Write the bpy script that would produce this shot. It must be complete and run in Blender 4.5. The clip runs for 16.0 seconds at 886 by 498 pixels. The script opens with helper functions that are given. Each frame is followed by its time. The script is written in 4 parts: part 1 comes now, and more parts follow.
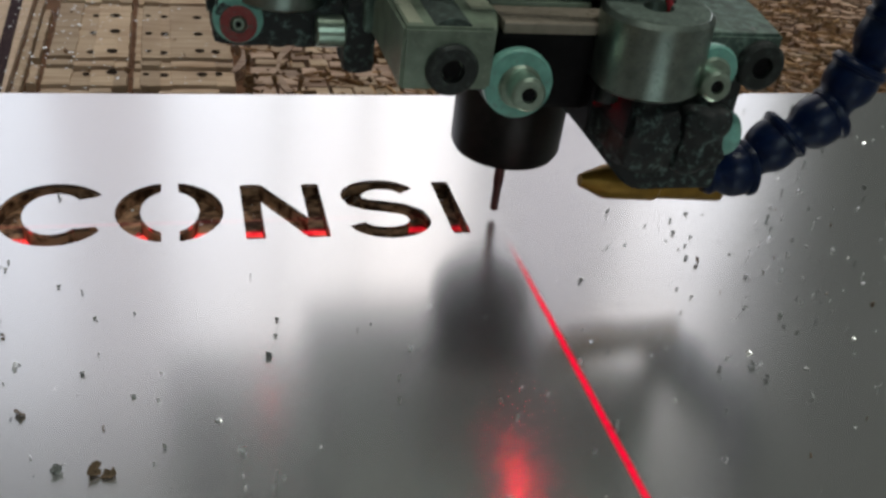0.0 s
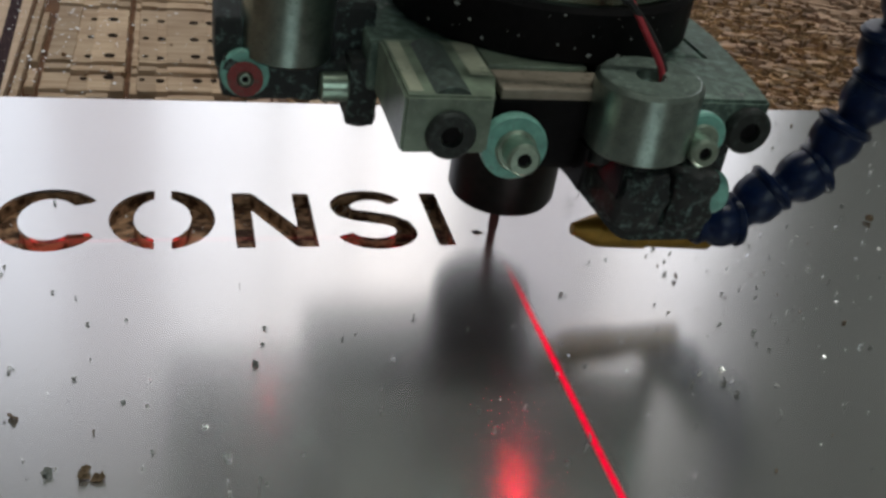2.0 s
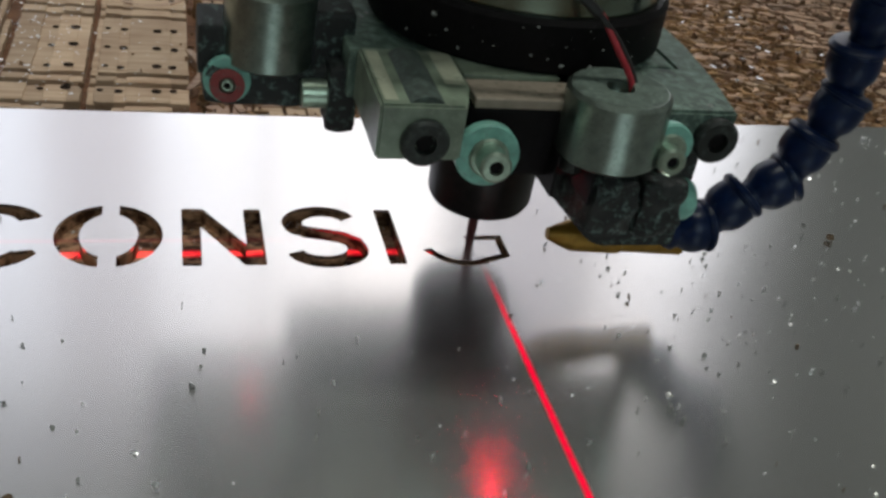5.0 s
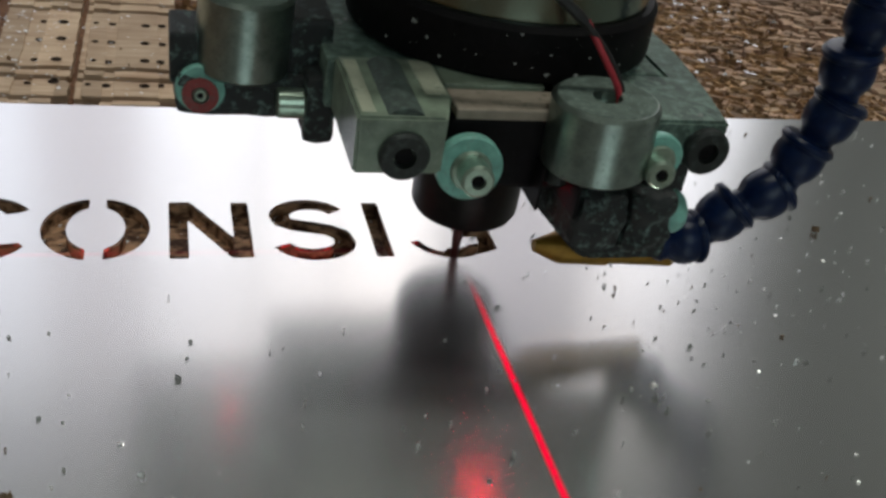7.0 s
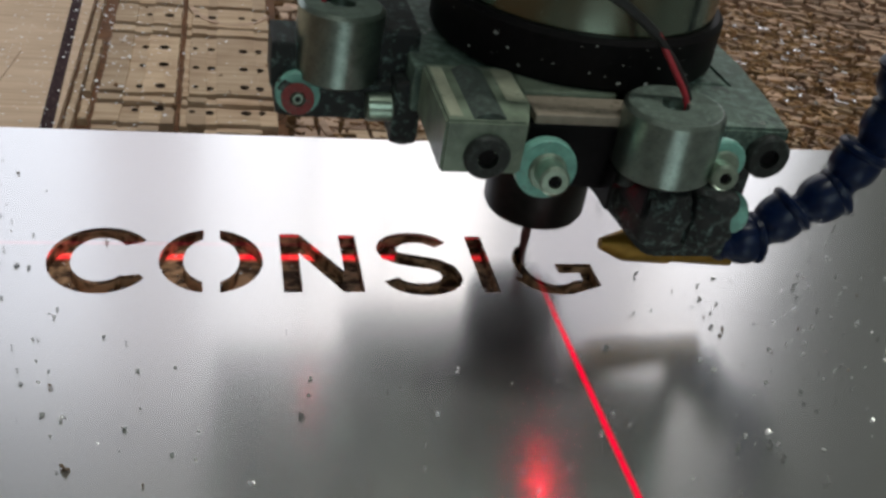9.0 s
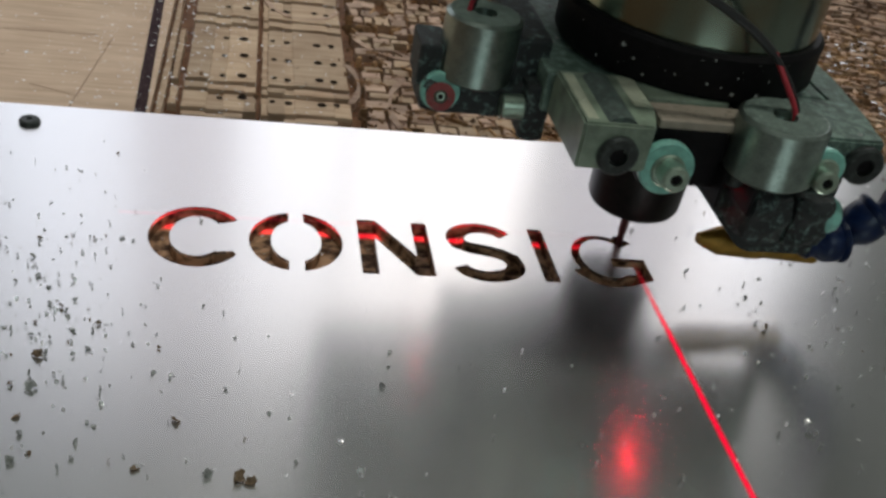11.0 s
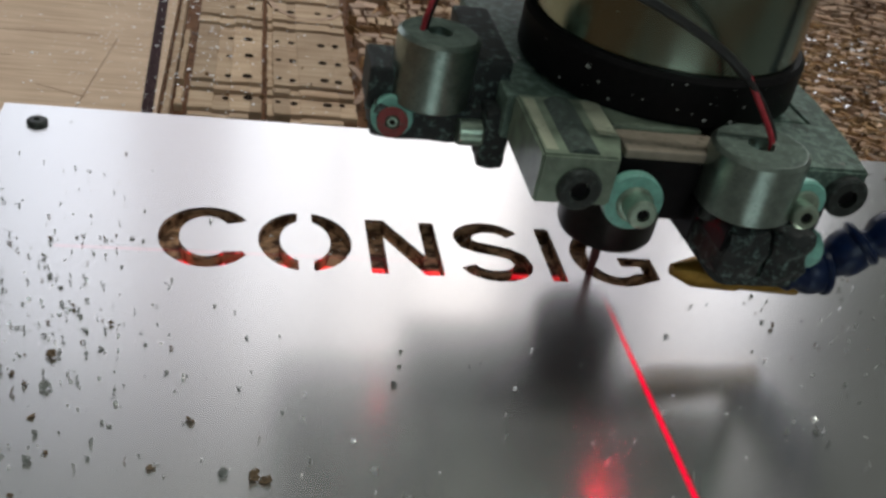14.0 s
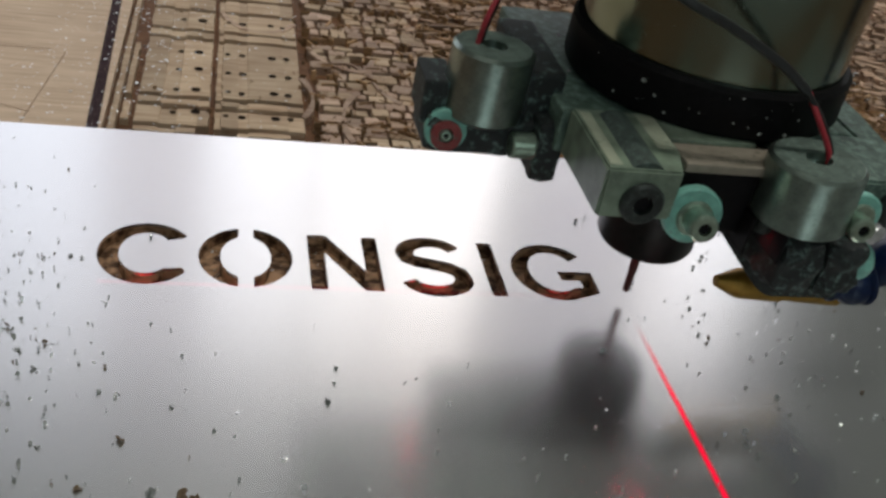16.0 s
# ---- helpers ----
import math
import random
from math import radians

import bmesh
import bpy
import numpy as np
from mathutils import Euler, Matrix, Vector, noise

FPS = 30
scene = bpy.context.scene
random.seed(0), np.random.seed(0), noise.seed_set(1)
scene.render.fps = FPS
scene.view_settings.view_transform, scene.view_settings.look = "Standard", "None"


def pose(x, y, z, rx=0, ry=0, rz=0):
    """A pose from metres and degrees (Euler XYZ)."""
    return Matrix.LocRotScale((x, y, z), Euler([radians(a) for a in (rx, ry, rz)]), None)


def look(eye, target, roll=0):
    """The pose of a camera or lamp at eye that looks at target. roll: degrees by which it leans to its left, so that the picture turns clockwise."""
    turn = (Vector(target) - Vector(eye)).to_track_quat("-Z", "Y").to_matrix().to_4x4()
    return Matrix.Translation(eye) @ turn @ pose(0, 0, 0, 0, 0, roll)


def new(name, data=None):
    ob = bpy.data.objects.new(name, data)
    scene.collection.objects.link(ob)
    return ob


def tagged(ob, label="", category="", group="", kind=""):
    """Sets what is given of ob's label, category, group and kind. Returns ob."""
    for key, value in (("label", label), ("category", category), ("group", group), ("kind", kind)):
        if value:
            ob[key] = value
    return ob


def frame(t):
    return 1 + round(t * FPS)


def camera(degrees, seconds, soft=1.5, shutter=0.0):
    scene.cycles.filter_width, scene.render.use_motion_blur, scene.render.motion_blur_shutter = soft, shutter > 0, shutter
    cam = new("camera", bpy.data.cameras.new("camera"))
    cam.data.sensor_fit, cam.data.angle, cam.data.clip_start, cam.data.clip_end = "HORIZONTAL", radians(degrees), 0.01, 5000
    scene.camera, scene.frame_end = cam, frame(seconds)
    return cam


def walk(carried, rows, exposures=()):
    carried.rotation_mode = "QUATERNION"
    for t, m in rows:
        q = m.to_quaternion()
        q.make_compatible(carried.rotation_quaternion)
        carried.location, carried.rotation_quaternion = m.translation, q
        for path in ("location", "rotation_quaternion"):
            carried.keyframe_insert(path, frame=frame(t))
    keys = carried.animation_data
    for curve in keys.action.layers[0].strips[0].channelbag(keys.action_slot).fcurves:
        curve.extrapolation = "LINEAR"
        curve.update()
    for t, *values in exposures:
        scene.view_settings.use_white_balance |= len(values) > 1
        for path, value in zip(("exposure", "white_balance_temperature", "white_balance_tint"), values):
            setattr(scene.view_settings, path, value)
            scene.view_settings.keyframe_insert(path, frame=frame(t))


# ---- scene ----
# ---- camera ----
cam = camera(49.34, 16.0, soft=3.0)

# seconds, eye, target at the working distance, lean
CAMERA_ROWS = [
    (0.0, (-0.0213, -0.2910, 0.1861), (0.0720, -0.0014, -0.0064), 7.65),
    (0.5, (-0.0193, -0.2948, 0.1891), (0.0750, -0.0050, -0.0025), 8.34),
    (1.0, (-0.0206, -0.2967, 0.1900), (0.0738, -0.0085, -0.0041), 8.72),
    (1.5, (-0.0180, -0.2958, 0.1941), (0.0760, -0.0073, 0.0004), 9.13),
    (2.0, (-0.0204, -0.2961, 0.1966), (0.0749, -0.0079, 0.0031), 9.07),
    (2.5, (-0.0174, -0.2980, 0.1975), (0.0786, -0.0110, 0.0026), 9.33),
    (3.0, (-0.0102, -0.2983, 0.2009), (0.0877, -0.0112, 0.0070), 9.70),
    (3.5, (-0.0013, -0.2957, 0.2031), (0.0963, -0.0071, 0.0113), 9.79),
    (6.0, (-0.0046, -0.2922, 0.2025), (0.0924, -0.0052, 0.0079), 9.76),
    (6.5, (-0.0038, -0.2932, 0.2022), (0.0934, -0.0062, 0.0077), 9.67),
    (7.0, (-0.0013, -0.2952, 0.2025), (0.0982, -0.0088, 0.0085), 9.88),
    (7.5, (-0.0017, -0.2923, 0.2029), (0.0962, -0.0060, 0.0078), 9.94),
    (8.0, (-0.0002, -0.2864, 0.2027), (0.0939, 0.0014, 0.0081), 9.88),
    (8.5, (-0.0076, -0.2818, 0.2053), (0.0833, 0.0068, 0.0101), 9.58),
    (9.0, (-0.0248, -0.2856, 0.2110), (0.0583, 0.0052, 0.0158), 9.23),
    (9.5, (-0.0365, -0.2941, 0.2240), (0.0406, -0.0040, 0.0253), 10.13),
    (12.0, (-0.0498, -0.3081, 0.2235), (0.0233, -0.0177, 0.0236), 10.80),
    (12.5, (-0.0514, -0.3075, 0.2231), (0.0207, -0.0183, 0.0212), 10.62),
    (13.0, (-0.0507, -0.3070, 0.2261), (0.0237, -0.0171, 0.0260), 10.85),
    (13.5, (-0.0529, -0.3050, 0.2281), (0.0217, -0.0150, 0.0283), 10.95),
    (14.0, (-0.0535, -0.3078, 0.2245), (0.0222, -0.0177, 0.0252), 10.92),
    (14.5, (-0.0528, -0.3059, 0.2222), (0.0230, -0.0155, 0.0235), 10.85),
    (15.0, (-0.0527, -0.3050, 0.2259), (0.0256, -0.0157, 0.0265), 11.11),
    (15.5, (-0.0471, -0.3064, 0.2279), (0.0335, -0.0164, 0.0304), 11.34),
    (16.0, (-0.0392, -0.3100, 0.2329), (0.0444, -0.0205, 0.0359), 11.51),
]
walk(cam, [(t, look(eye, target, lean)) for t, eye, target, lean in CAMERA_ROWS], [(0.0, -0.17), (2.0, -0.15), (6.0, 0.0), (16.0, 0.0)])

# ---- light of the workshop ----
world = bpy.data.worlds.new("overcast_sky")
scene.world = world
world.use_nodes = True
wn = world.node_tree.nodes
sky = wn.new("ShaderNodeTexSky")
sky.sky_type = "NISHITA"
sky.sun_disc = False
sky.sun_elevation = radians(40)
sky.sun_rotation = radians(20)
wn["Background"].inputs[1].default_value = 0.10
world.node_tree.links.new(sky.outputs[0], wn["Background"].inputs[0])


def area_lamp(name, place, target, wide, high, power, colour):
    lamp = bpy.data.lights.new(name, "AREA")
    lamp.shape, lamp.size, lamp.size_y = "RECTANGLE", wide, high
    lamp.energy, lamp.color = power, colour
    ob = new(name, lamp)
    ob.matrix_world = look(place, target)
    return ob


area_lamp("daylight_far_window", (-0.1, 3.47, 1.75), (-0.1, 0, 1.75), 5.8, 2.8, 50, (1.0, 0.955, 0.925))
area_lamp("daylight_near_window", (0.15, -2.96, 1.75), (0.15, 0, 1.75), 1.3, 2.0, 16, (0.84, 1.0, 0.92))
# unseen fill lamp, added overhead to brighten the board and the head's tops
area_lamp("added_overhead_fill", (0.5, 0.15, 3.58), (0.5, 0.15, 0), 2.4, 0.4, 54, (0.98, 1.0, 0.91))

# ---- materials ----
MM = 0.001


def material(name, colour, rough=0.5, metal=0.0, spread=0.25, grain=400.0, bump=0.0, dust=None, dust_amount=0.0, dust_size=60.0, random_tint=0.0, spec=0.5):
    """A surface with grain and larger stains, optionally with clinging dust, grain and dust sizes per metre."""
    m = bpy.data.materials.new(name)
    m.use_nodes = True
    nt = m.node_tree
    b = nt.nodes["Principled BSDF"]
    b.inputs["Roughness"].default_value = rough
    b.inputs["Metallic"].default_value = metal
    b.inputs["Specular IOR Level"].default_value = spec
    co = nt.nodes.new("ShaderNodeTexCoord")
    fine = nt.nodes.new("ShaderNodeTexNoise")
    fine.inputs["Scale"].default_value = grain
    fine.inputs["Detail"].default_value = 5
    broad = nt.nodes.new("ShaderNodeTexNoise")
    broad.inputs["Scale"].default_value = grain * 0.13
    broad.inputs["Detail"].default_value = 3
    for n in (fine, broad):
        nt.links.new(co.outputs["Object"], n.inputs["Vector"])
    mix = nt.nodes.new("ShaderNodeMath")
    mix.operation = "MULTIPLY_ADD"
    mix.inputs[1].default_value = 0.6
    nt.links.new(fine.outputs["Fac"], mix.inputs[0])
    half = nt.nodes.new("ShaderNodeMath")
    half.operation = "MULTIPLY"
    half.inputs[1].default_value = 0.4
    nt.links.new(broad.outputs["Fac"], half.inputs[0])
    nt.links.new(half.outputs[0], mix.inputs[2])
    ramp = nt.nodes.new("ShaderNodeValToRGB")
    lo = [max(0, c * (1 - spread)) for c in colour]
    hi = [min(1, c * (1 + spread)) for c in colour]
    ramp.color_ramp.elements[0].position, ramp.color_ramp.elements[1].position = 0.33, 0.67
    ramp.color_ramp.elements[0].color, ramp.color_ramp.elements[1].color = (*lo, 1), (*hi, 1)
    nt.links.new(mix.outputs[0], ramp.inputs[0])
    out = ramp.outputs[0]
    if random_tint:
        info = nt.nodes.new("ShaderNodeObjectInfo")
        hsv = nt.nodes.new("ShaderNodeHueSaturation")
        scale = nt.nodes.new("ShaderNodeMapRange")
        scale.inputs["To Min"].default_value, scale.inputs["To Max"].default_value = 1 - random_tint, 1 + random_tint
        nt.links.new(info.outputs["Random"], scale.inputs["Value"])
        nt.links.new(scale.outputs[0], hsv.inputs["Value"])
        nt.links.new(out, hsv.inputs["Color"])
        out = hsv.outputs[0]
    if dust:
        cling = nt.nodes.new("ShaderNodeTexNoise")
        cling.inputs["Scale"].default_value = dust_size * 10
        cling.inputs["Detail"].default_value = 8
        cling.inputs["Roughness"].default_value = 0.7
        nt.links.new(co.outputs["Object"], cling.inputs["Vector"])
        edge = nt.nodes.new("ShaderNodeMapRange")
        edge.inputs["From Min"].default_value = 0.62 - dust_amount * 0.3
        edge.inputs["From Max"].default_value = 0.74 - dust_amount * 0.1
        nt.links.new(cling.outputs["Fac"], edge.inputs["Value"])
        over = nt.nodes.new("ShaderNodeMix")
        over.data_type = "RGBA"
        nt.links.new(edge.outputs[0], over.inputs["Factor"])
        nt.links.new(out, over.inputs["A"])
        over.inputs["B"].default_value = (*dust, 1)
        out = over.outputs["Result"]
        rr = nt.nodes.new("ShaderNodeMapRange")
        rr.inputs["To Min"].default_value, rr.inputs["To Max"].default_value = rough, 0.9
        nt.links.new(edge.outputs[0], rr.inputs["Value"])
        nt.links.new(rr.outputs[0], b.inputs["Roughness"])
        if metal:
            mm = nt.nodes.new("ShaderNodeMapRange")
            mm.inputs["To Min"].default_value, mm.inputs["To Max"].default_value = metal, 0.0
            nt.links.new(edge.outputs[0], mm.inputs["Value"])
            nt.links.new(mm.outputs[0], b.inputs["Metallic"])
    nt.links.new(out, b.inputs["Base Color"])
    if bump:
        bp = nt.nodes.new("ShaderNodeBump")
        bp.inputs["Strength"].default_value = bump
        bp.inputs["Distance"].default_value = 0.0006
        nt.links.new(mix.outputs[0], bp.inputs["Height"])
        nt.links.new(bp.outputs[0], b.inputs["Normal"])
    return m


def wood_material(name, pale, dark, along=18.0, across=260.0, rough=0.7, random_tint=0.0, bump=0.35, spread=(0.35, 0.62)):
    """Plywood or fibre board: streaks along x, with broad stains."""
    m = bpy.data.materials.new(name)
    m.use_nodes = True
    nt = m.node_tree
    b = nt.nodes["Principled BSDF"]
    b.inputs["Roughness"].default_value = rough
    b.inputs["Specular IOR Level"].default_value = 0.2
    co = nt.nodes.new("ShaderNodeTexCoord")
    mp = nt.nodes.new("ShaderNodeMapping")
    mp.inputs["Scale"].default_value = (along, across, across)
    nt.links.new(co.outputs["Object"], mp.inputs[0])
    streak = nt.nodes.new("ShaderNodeTexNoise")
    streak.inputs["Scale"].default_value, streak.inputs["Detail"].default_value = 1.5, 6
    nt.links.new(mp.outputs[0], streak.inputs["Vector"])
    stain = nt.nodes.new("ShaderNodeTexNoise")
    stain.inputs["Scale"].default_value, stain.inputs["Detail"].default_value = 35, 4
    nt.links.new(co.outputs["Object"], stain.inputs["Vector"])
    add = nt.nodes.new("ShaderNodeMath")
    add.operation = "MULTIPLY_ADD"
    add.inputs[1].default_value = 0.65
    nt.links.new(streak.outputs["Fac"], add.inputs[0])
    sc = nt.nodes.new("ShaderNodeMath")
    sc.operation = "MULTIPLY"
    sc.inputs[1].default_value = 0.35
    nt.links.new(stain.outputs["Fac"], sc.inputs[0])
    nt.links.new(sc.outputs[0], add.inputs[2])
    ramp = nt.nodes.new("ShaderNodeValToRGB")
    ramp.color_ramp.elements[0].position, ramp.color_ramp.elements[1].position = spread
    ramp.color_ramp.elements[0].color, ramp.color_ramp.elements[1].color = (*dark, 1), (*pale, 1)
    nt.links.new(add.outputs[0], ramp.inputs[0])
    out = ramp.outputs[0]
    if random_tint:
        geo = nt.nodes.new("ShaderNodeNewGeometry")
        info = nt.nodes.new("ShaderNodeObjectInfo")
        s = nt.nodes.new("ShaderNodeMath")
        nt.links.new(geo.outputs["Random Per Island"], s.inputs[0])
        nt.links.new(info.outputs["Random"], s.inputs[1])
        fr = nt.nodes.new("ShaderNodeMath")
        fr.operation = "FRACT"
        nt.links.new(s.outputs[0], fr.inputs[0])
        hsv = nt.nodes.new("ShaderNodeHueSaturation")
        mr = nt.nodes.new("ShaderNodeMapRange")
        mr.inputs["To Min"].default_value, mr.inputs["To Max"].default_value = 1 - random_tint, 1 + random_tint
        nt.links.new(fr.outputs[0], mr.inputs["Value"])
        nt.links.new(mr.outputs[0], hsv.inputs["Value"])
        nt.links.new(out, hsv.inputs["Color"])
        out = hsv.outputs[0]
    nt.links.new(out, b.inputs["Base Color"])
    bp = nt.nodes.new("ShaderNodeBump")
    bp.inputs["Strength"].default_value, bp.inputs["Distance"].default_value = bump, 0.0005
    nt.links.new(add.outputs[0], bp.inputs["Height"])
    nt.links.new(bp.outputs[0], b.inputs["Normal"])
    return m


def sheet_material():
    """Rolled aluminium: a broad soft sheen drawn out along y, with a weak clear reflection over it, and smears."""
    m = bpy.data.materials.new("satin_aluminium_sheet")
    m.use_nodes = True
    nt = m.node_tree
    b = nt.nodes["Principled BSDF"]
    clear = nt.nodes.new("ShaderNodeBsdfPrincipled")
    co = nt.nodes.new("ShaderNodeTexCoord")
    mp = nt.nodes.new("ShaderNodeMapping")
    mp.inputs["Scale"].default_value = (2500, 60, 1)
    nt.links.new(co.outputs["Object"], mp.inputs[0])
    line = nt.nodes.new("ShaderNodeTexNoise")
    line.inputs["Scale"].default_value, line.inputs["Detail"].default_value = 1, 3
    nt.links.new(mp.outputs[0], line.inputs["Vector"])
    smear = nt.nodes.new("ShaderNodeTexNoise")
    smear.inputs["Scale"].default_value, smear.inputs["Detail"].default_value = 22, 5
    nt.links.new(co.outputs["Object"], smear.inputs["Vector"])
    r = nt.nodes.new("ShaderNodeMapRange")
    r.inputs["To Min"].default_value, r.inputs["To Max"].default_value = SHEET_ROUGH - 0.01, SHEET_ROUGH + 0.01
    nt.links.new(smear.outputs["Fac"], r.inputs["Value"])
    nt.links.new(r.outputs[0], b.inputs["Roughness"])
    ramp = nt.nodes.new("ShaderNodeValToRGB")
    ramp.color_ramp.elements[0].color, ramp.color_ramp.elements[1].color = (0.705, 0.705, 0.705, 1), (0.73, 0.73, 0.73, 1)
    nt.links.new(line.outputs["Fac"], ramp.inputs[0])
    uv = nt.nodes.new("ShaderNodeTangent")
    uv.direction_type = "UV_MAP"
    uv.uv_map = "grain"
    for n in (b, clear):
        n.inputs["Metallic"].default_value = 1.0
        nt.links.new(ramp.outputs[0], n.inputs["Base Color"])
    b.inputs["Anisotropic"].default_value = 0.52
    nt.links.new(uv.outputs[0], b.inputs["Tangent"])
    clear.inputs["Roughness"].default_value = 0.11
    clear.inputs["Anisotropic"].default_value = 0.6
    nt.links.new(uv.outputs[0], clear.inputs["Tangent"])
    mx = nt.nodes.new("ShaderNodeMixShader")
    mx.inputs[0].default_value = 0.06
    nt.links.new(b.outputs[0], mx.inputs[1])
    nt.links.new(clear.outputs[0], mx.inputs[2])
    nt.links.new(mx.outputs[0], nt.nodes["Material Output"].inputs["Surface"])
    return m


def grain_map(me):
    """Lays the rolling direction along y."""
    layer = me.uv_layers.new(name="grain")
    for loop in me.loops:
        c = me.vertices[loop.vertex_index].co
        layer.data[loop.index].uv = (c.y * 10, -c.x * 10 + c.z)
    return me


def glow_material(name, colour, strength):
    m = bpy.data.materials.new(name)
    m.use_nodes = True
    b = m.node_tree.nodes["Principled BSDF"]
    b.inputs["Base Color"].default_value = (0.02, 0, 0, 1)
    b.inputs["Emission Color"].default_value = (*colour, 1)
    b.inputs["Emission Strength"].default_value = strength
    return m


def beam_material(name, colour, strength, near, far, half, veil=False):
    """Laser light where it strikes a surface, painted as a glowing strip: clear at its edges and near its ends,
    sparkling along its length.
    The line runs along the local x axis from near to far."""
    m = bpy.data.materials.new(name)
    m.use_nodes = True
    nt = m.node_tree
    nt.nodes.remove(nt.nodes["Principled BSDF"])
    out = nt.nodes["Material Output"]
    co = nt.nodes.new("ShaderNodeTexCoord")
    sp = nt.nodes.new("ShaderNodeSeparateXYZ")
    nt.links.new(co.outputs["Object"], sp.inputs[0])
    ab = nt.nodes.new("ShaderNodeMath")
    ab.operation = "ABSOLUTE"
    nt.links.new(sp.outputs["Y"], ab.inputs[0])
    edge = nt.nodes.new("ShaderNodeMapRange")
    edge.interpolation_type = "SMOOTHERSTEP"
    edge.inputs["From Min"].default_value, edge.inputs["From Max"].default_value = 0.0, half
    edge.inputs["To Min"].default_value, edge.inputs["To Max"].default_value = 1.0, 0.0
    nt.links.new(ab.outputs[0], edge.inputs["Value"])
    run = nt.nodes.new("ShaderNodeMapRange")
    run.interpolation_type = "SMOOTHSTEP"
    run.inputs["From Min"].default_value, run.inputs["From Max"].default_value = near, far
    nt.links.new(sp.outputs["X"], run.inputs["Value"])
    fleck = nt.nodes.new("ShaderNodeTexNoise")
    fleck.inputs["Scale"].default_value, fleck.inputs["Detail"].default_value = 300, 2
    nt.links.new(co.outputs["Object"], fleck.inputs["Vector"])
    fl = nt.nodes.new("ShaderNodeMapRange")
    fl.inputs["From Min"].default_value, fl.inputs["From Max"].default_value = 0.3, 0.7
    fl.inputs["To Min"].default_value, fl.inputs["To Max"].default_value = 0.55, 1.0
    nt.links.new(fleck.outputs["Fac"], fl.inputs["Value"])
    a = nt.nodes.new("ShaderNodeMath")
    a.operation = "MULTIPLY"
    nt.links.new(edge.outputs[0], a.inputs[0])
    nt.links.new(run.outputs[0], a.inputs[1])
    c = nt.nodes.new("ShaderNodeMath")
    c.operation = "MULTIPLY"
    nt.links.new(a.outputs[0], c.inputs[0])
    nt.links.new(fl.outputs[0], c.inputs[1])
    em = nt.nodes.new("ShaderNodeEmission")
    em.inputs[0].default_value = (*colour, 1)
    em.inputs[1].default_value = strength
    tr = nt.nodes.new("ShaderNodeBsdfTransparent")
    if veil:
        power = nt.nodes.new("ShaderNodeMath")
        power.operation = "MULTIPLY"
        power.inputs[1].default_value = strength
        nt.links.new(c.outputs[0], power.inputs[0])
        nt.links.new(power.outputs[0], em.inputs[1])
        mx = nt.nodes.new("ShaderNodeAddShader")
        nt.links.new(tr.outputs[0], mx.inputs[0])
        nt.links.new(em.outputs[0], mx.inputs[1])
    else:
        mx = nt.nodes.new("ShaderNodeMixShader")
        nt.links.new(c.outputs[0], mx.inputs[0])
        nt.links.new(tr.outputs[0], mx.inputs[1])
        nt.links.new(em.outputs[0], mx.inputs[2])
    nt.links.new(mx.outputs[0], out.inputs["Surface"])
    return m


WEAK_LENS = glow_material("dim_red_laser_lens", (1.0, 0.03, 0.06), 3.4)
SHEET_ROUGH = 0.262
DUST = (0.30, 0.34, 0.31)
ALU_SHEET = sheet_material()
PLYWOOD = wood_material("pale_plywood", (0.67, 0.495, 0.37), (0.50, 0.35, 0.25), bump=0.3)
CARVED = wood_material("carved_plywood_lands", (0.55, 0.405, 0.285), (0.35, 0.225, 0.145), random_tint=0.2)
CARVED_RED = wood_material("carved_rough_fibres", (0.53, 0.36, 0.255), (0.17, 0.090, 0.058), random_tint=0.45)
CARVED_PINK = wood_material("pinkish_broken_plies", (0.53, 0.375, 0.285), (0.27, 0.16, 0.115), random_tint=0.3)
FIBRE = wood_material("torn_wood_fibres", (0.48, 0.30, 0.16), (0.19, 0.09, 0.045), random_tint=0.5)
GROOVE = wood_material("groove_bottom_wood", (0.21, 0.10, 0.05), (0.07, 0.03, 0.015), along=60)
POCKET = wood_material("cut_pocket_wood", (0.55, 0.32, 0.19), (0.06, 0.027, 0.014), along=110, across=170, spread=(0.43, 0.58))
INK = material("purple_marker_line", (0.040, 0.022, 0.027), 0.9, spec=0.1, spread=0.5, grain=900, dust=(0.4, 0.3, 0.22), dust_amount=0.12, dust_size=90)
BORE_SHADE = material("painted_bore_shade", (0.022, 0.014, 0.010), 0.95, spec=0.05)
CHIP = material("aluminium_flakes", (0.88, 0.88, 0.89), 0.36, 0.9, spread=0.08)
GREY_CHIP = material("dull_metal_crumbs", (0.33, 0.34, 0.33), 0.6, 0.4, spread=0.5, grain=900)
LITTER = material("brown_wood_litter", (0.20, 0.11, 0.06), 0.85, spread=0.6, grain=120)
WOOD_CHIP = material("wood_crumbs", (0.15, 0.10, 0.06), 0.85, spread=0.5, grain=900)
PLATE = material("dusty_grey_aluminium", (0.045, 0.060, 0.054), 0.6, 0.1, dust=(0.13, 0.18, 0.158), dust_amount=0.5, dust_size=55)
CARRIAGE = material("dark_green_machine_paint", (0.016, 0.030, 0.022), 0.55, grain=40, spread=0.3, dust=(0.06, 0.08, 0.065), dust_amount=0.1, dust_size=12, spec=0.3)
BAR = material("pale_machined_block", (0.19, 0.24, 0.18), 0.30, 0.0, grain=110, spread=0.6, dust=(0.27, 0.30, 0.25), dust_amount=0.3, dust_size=60)
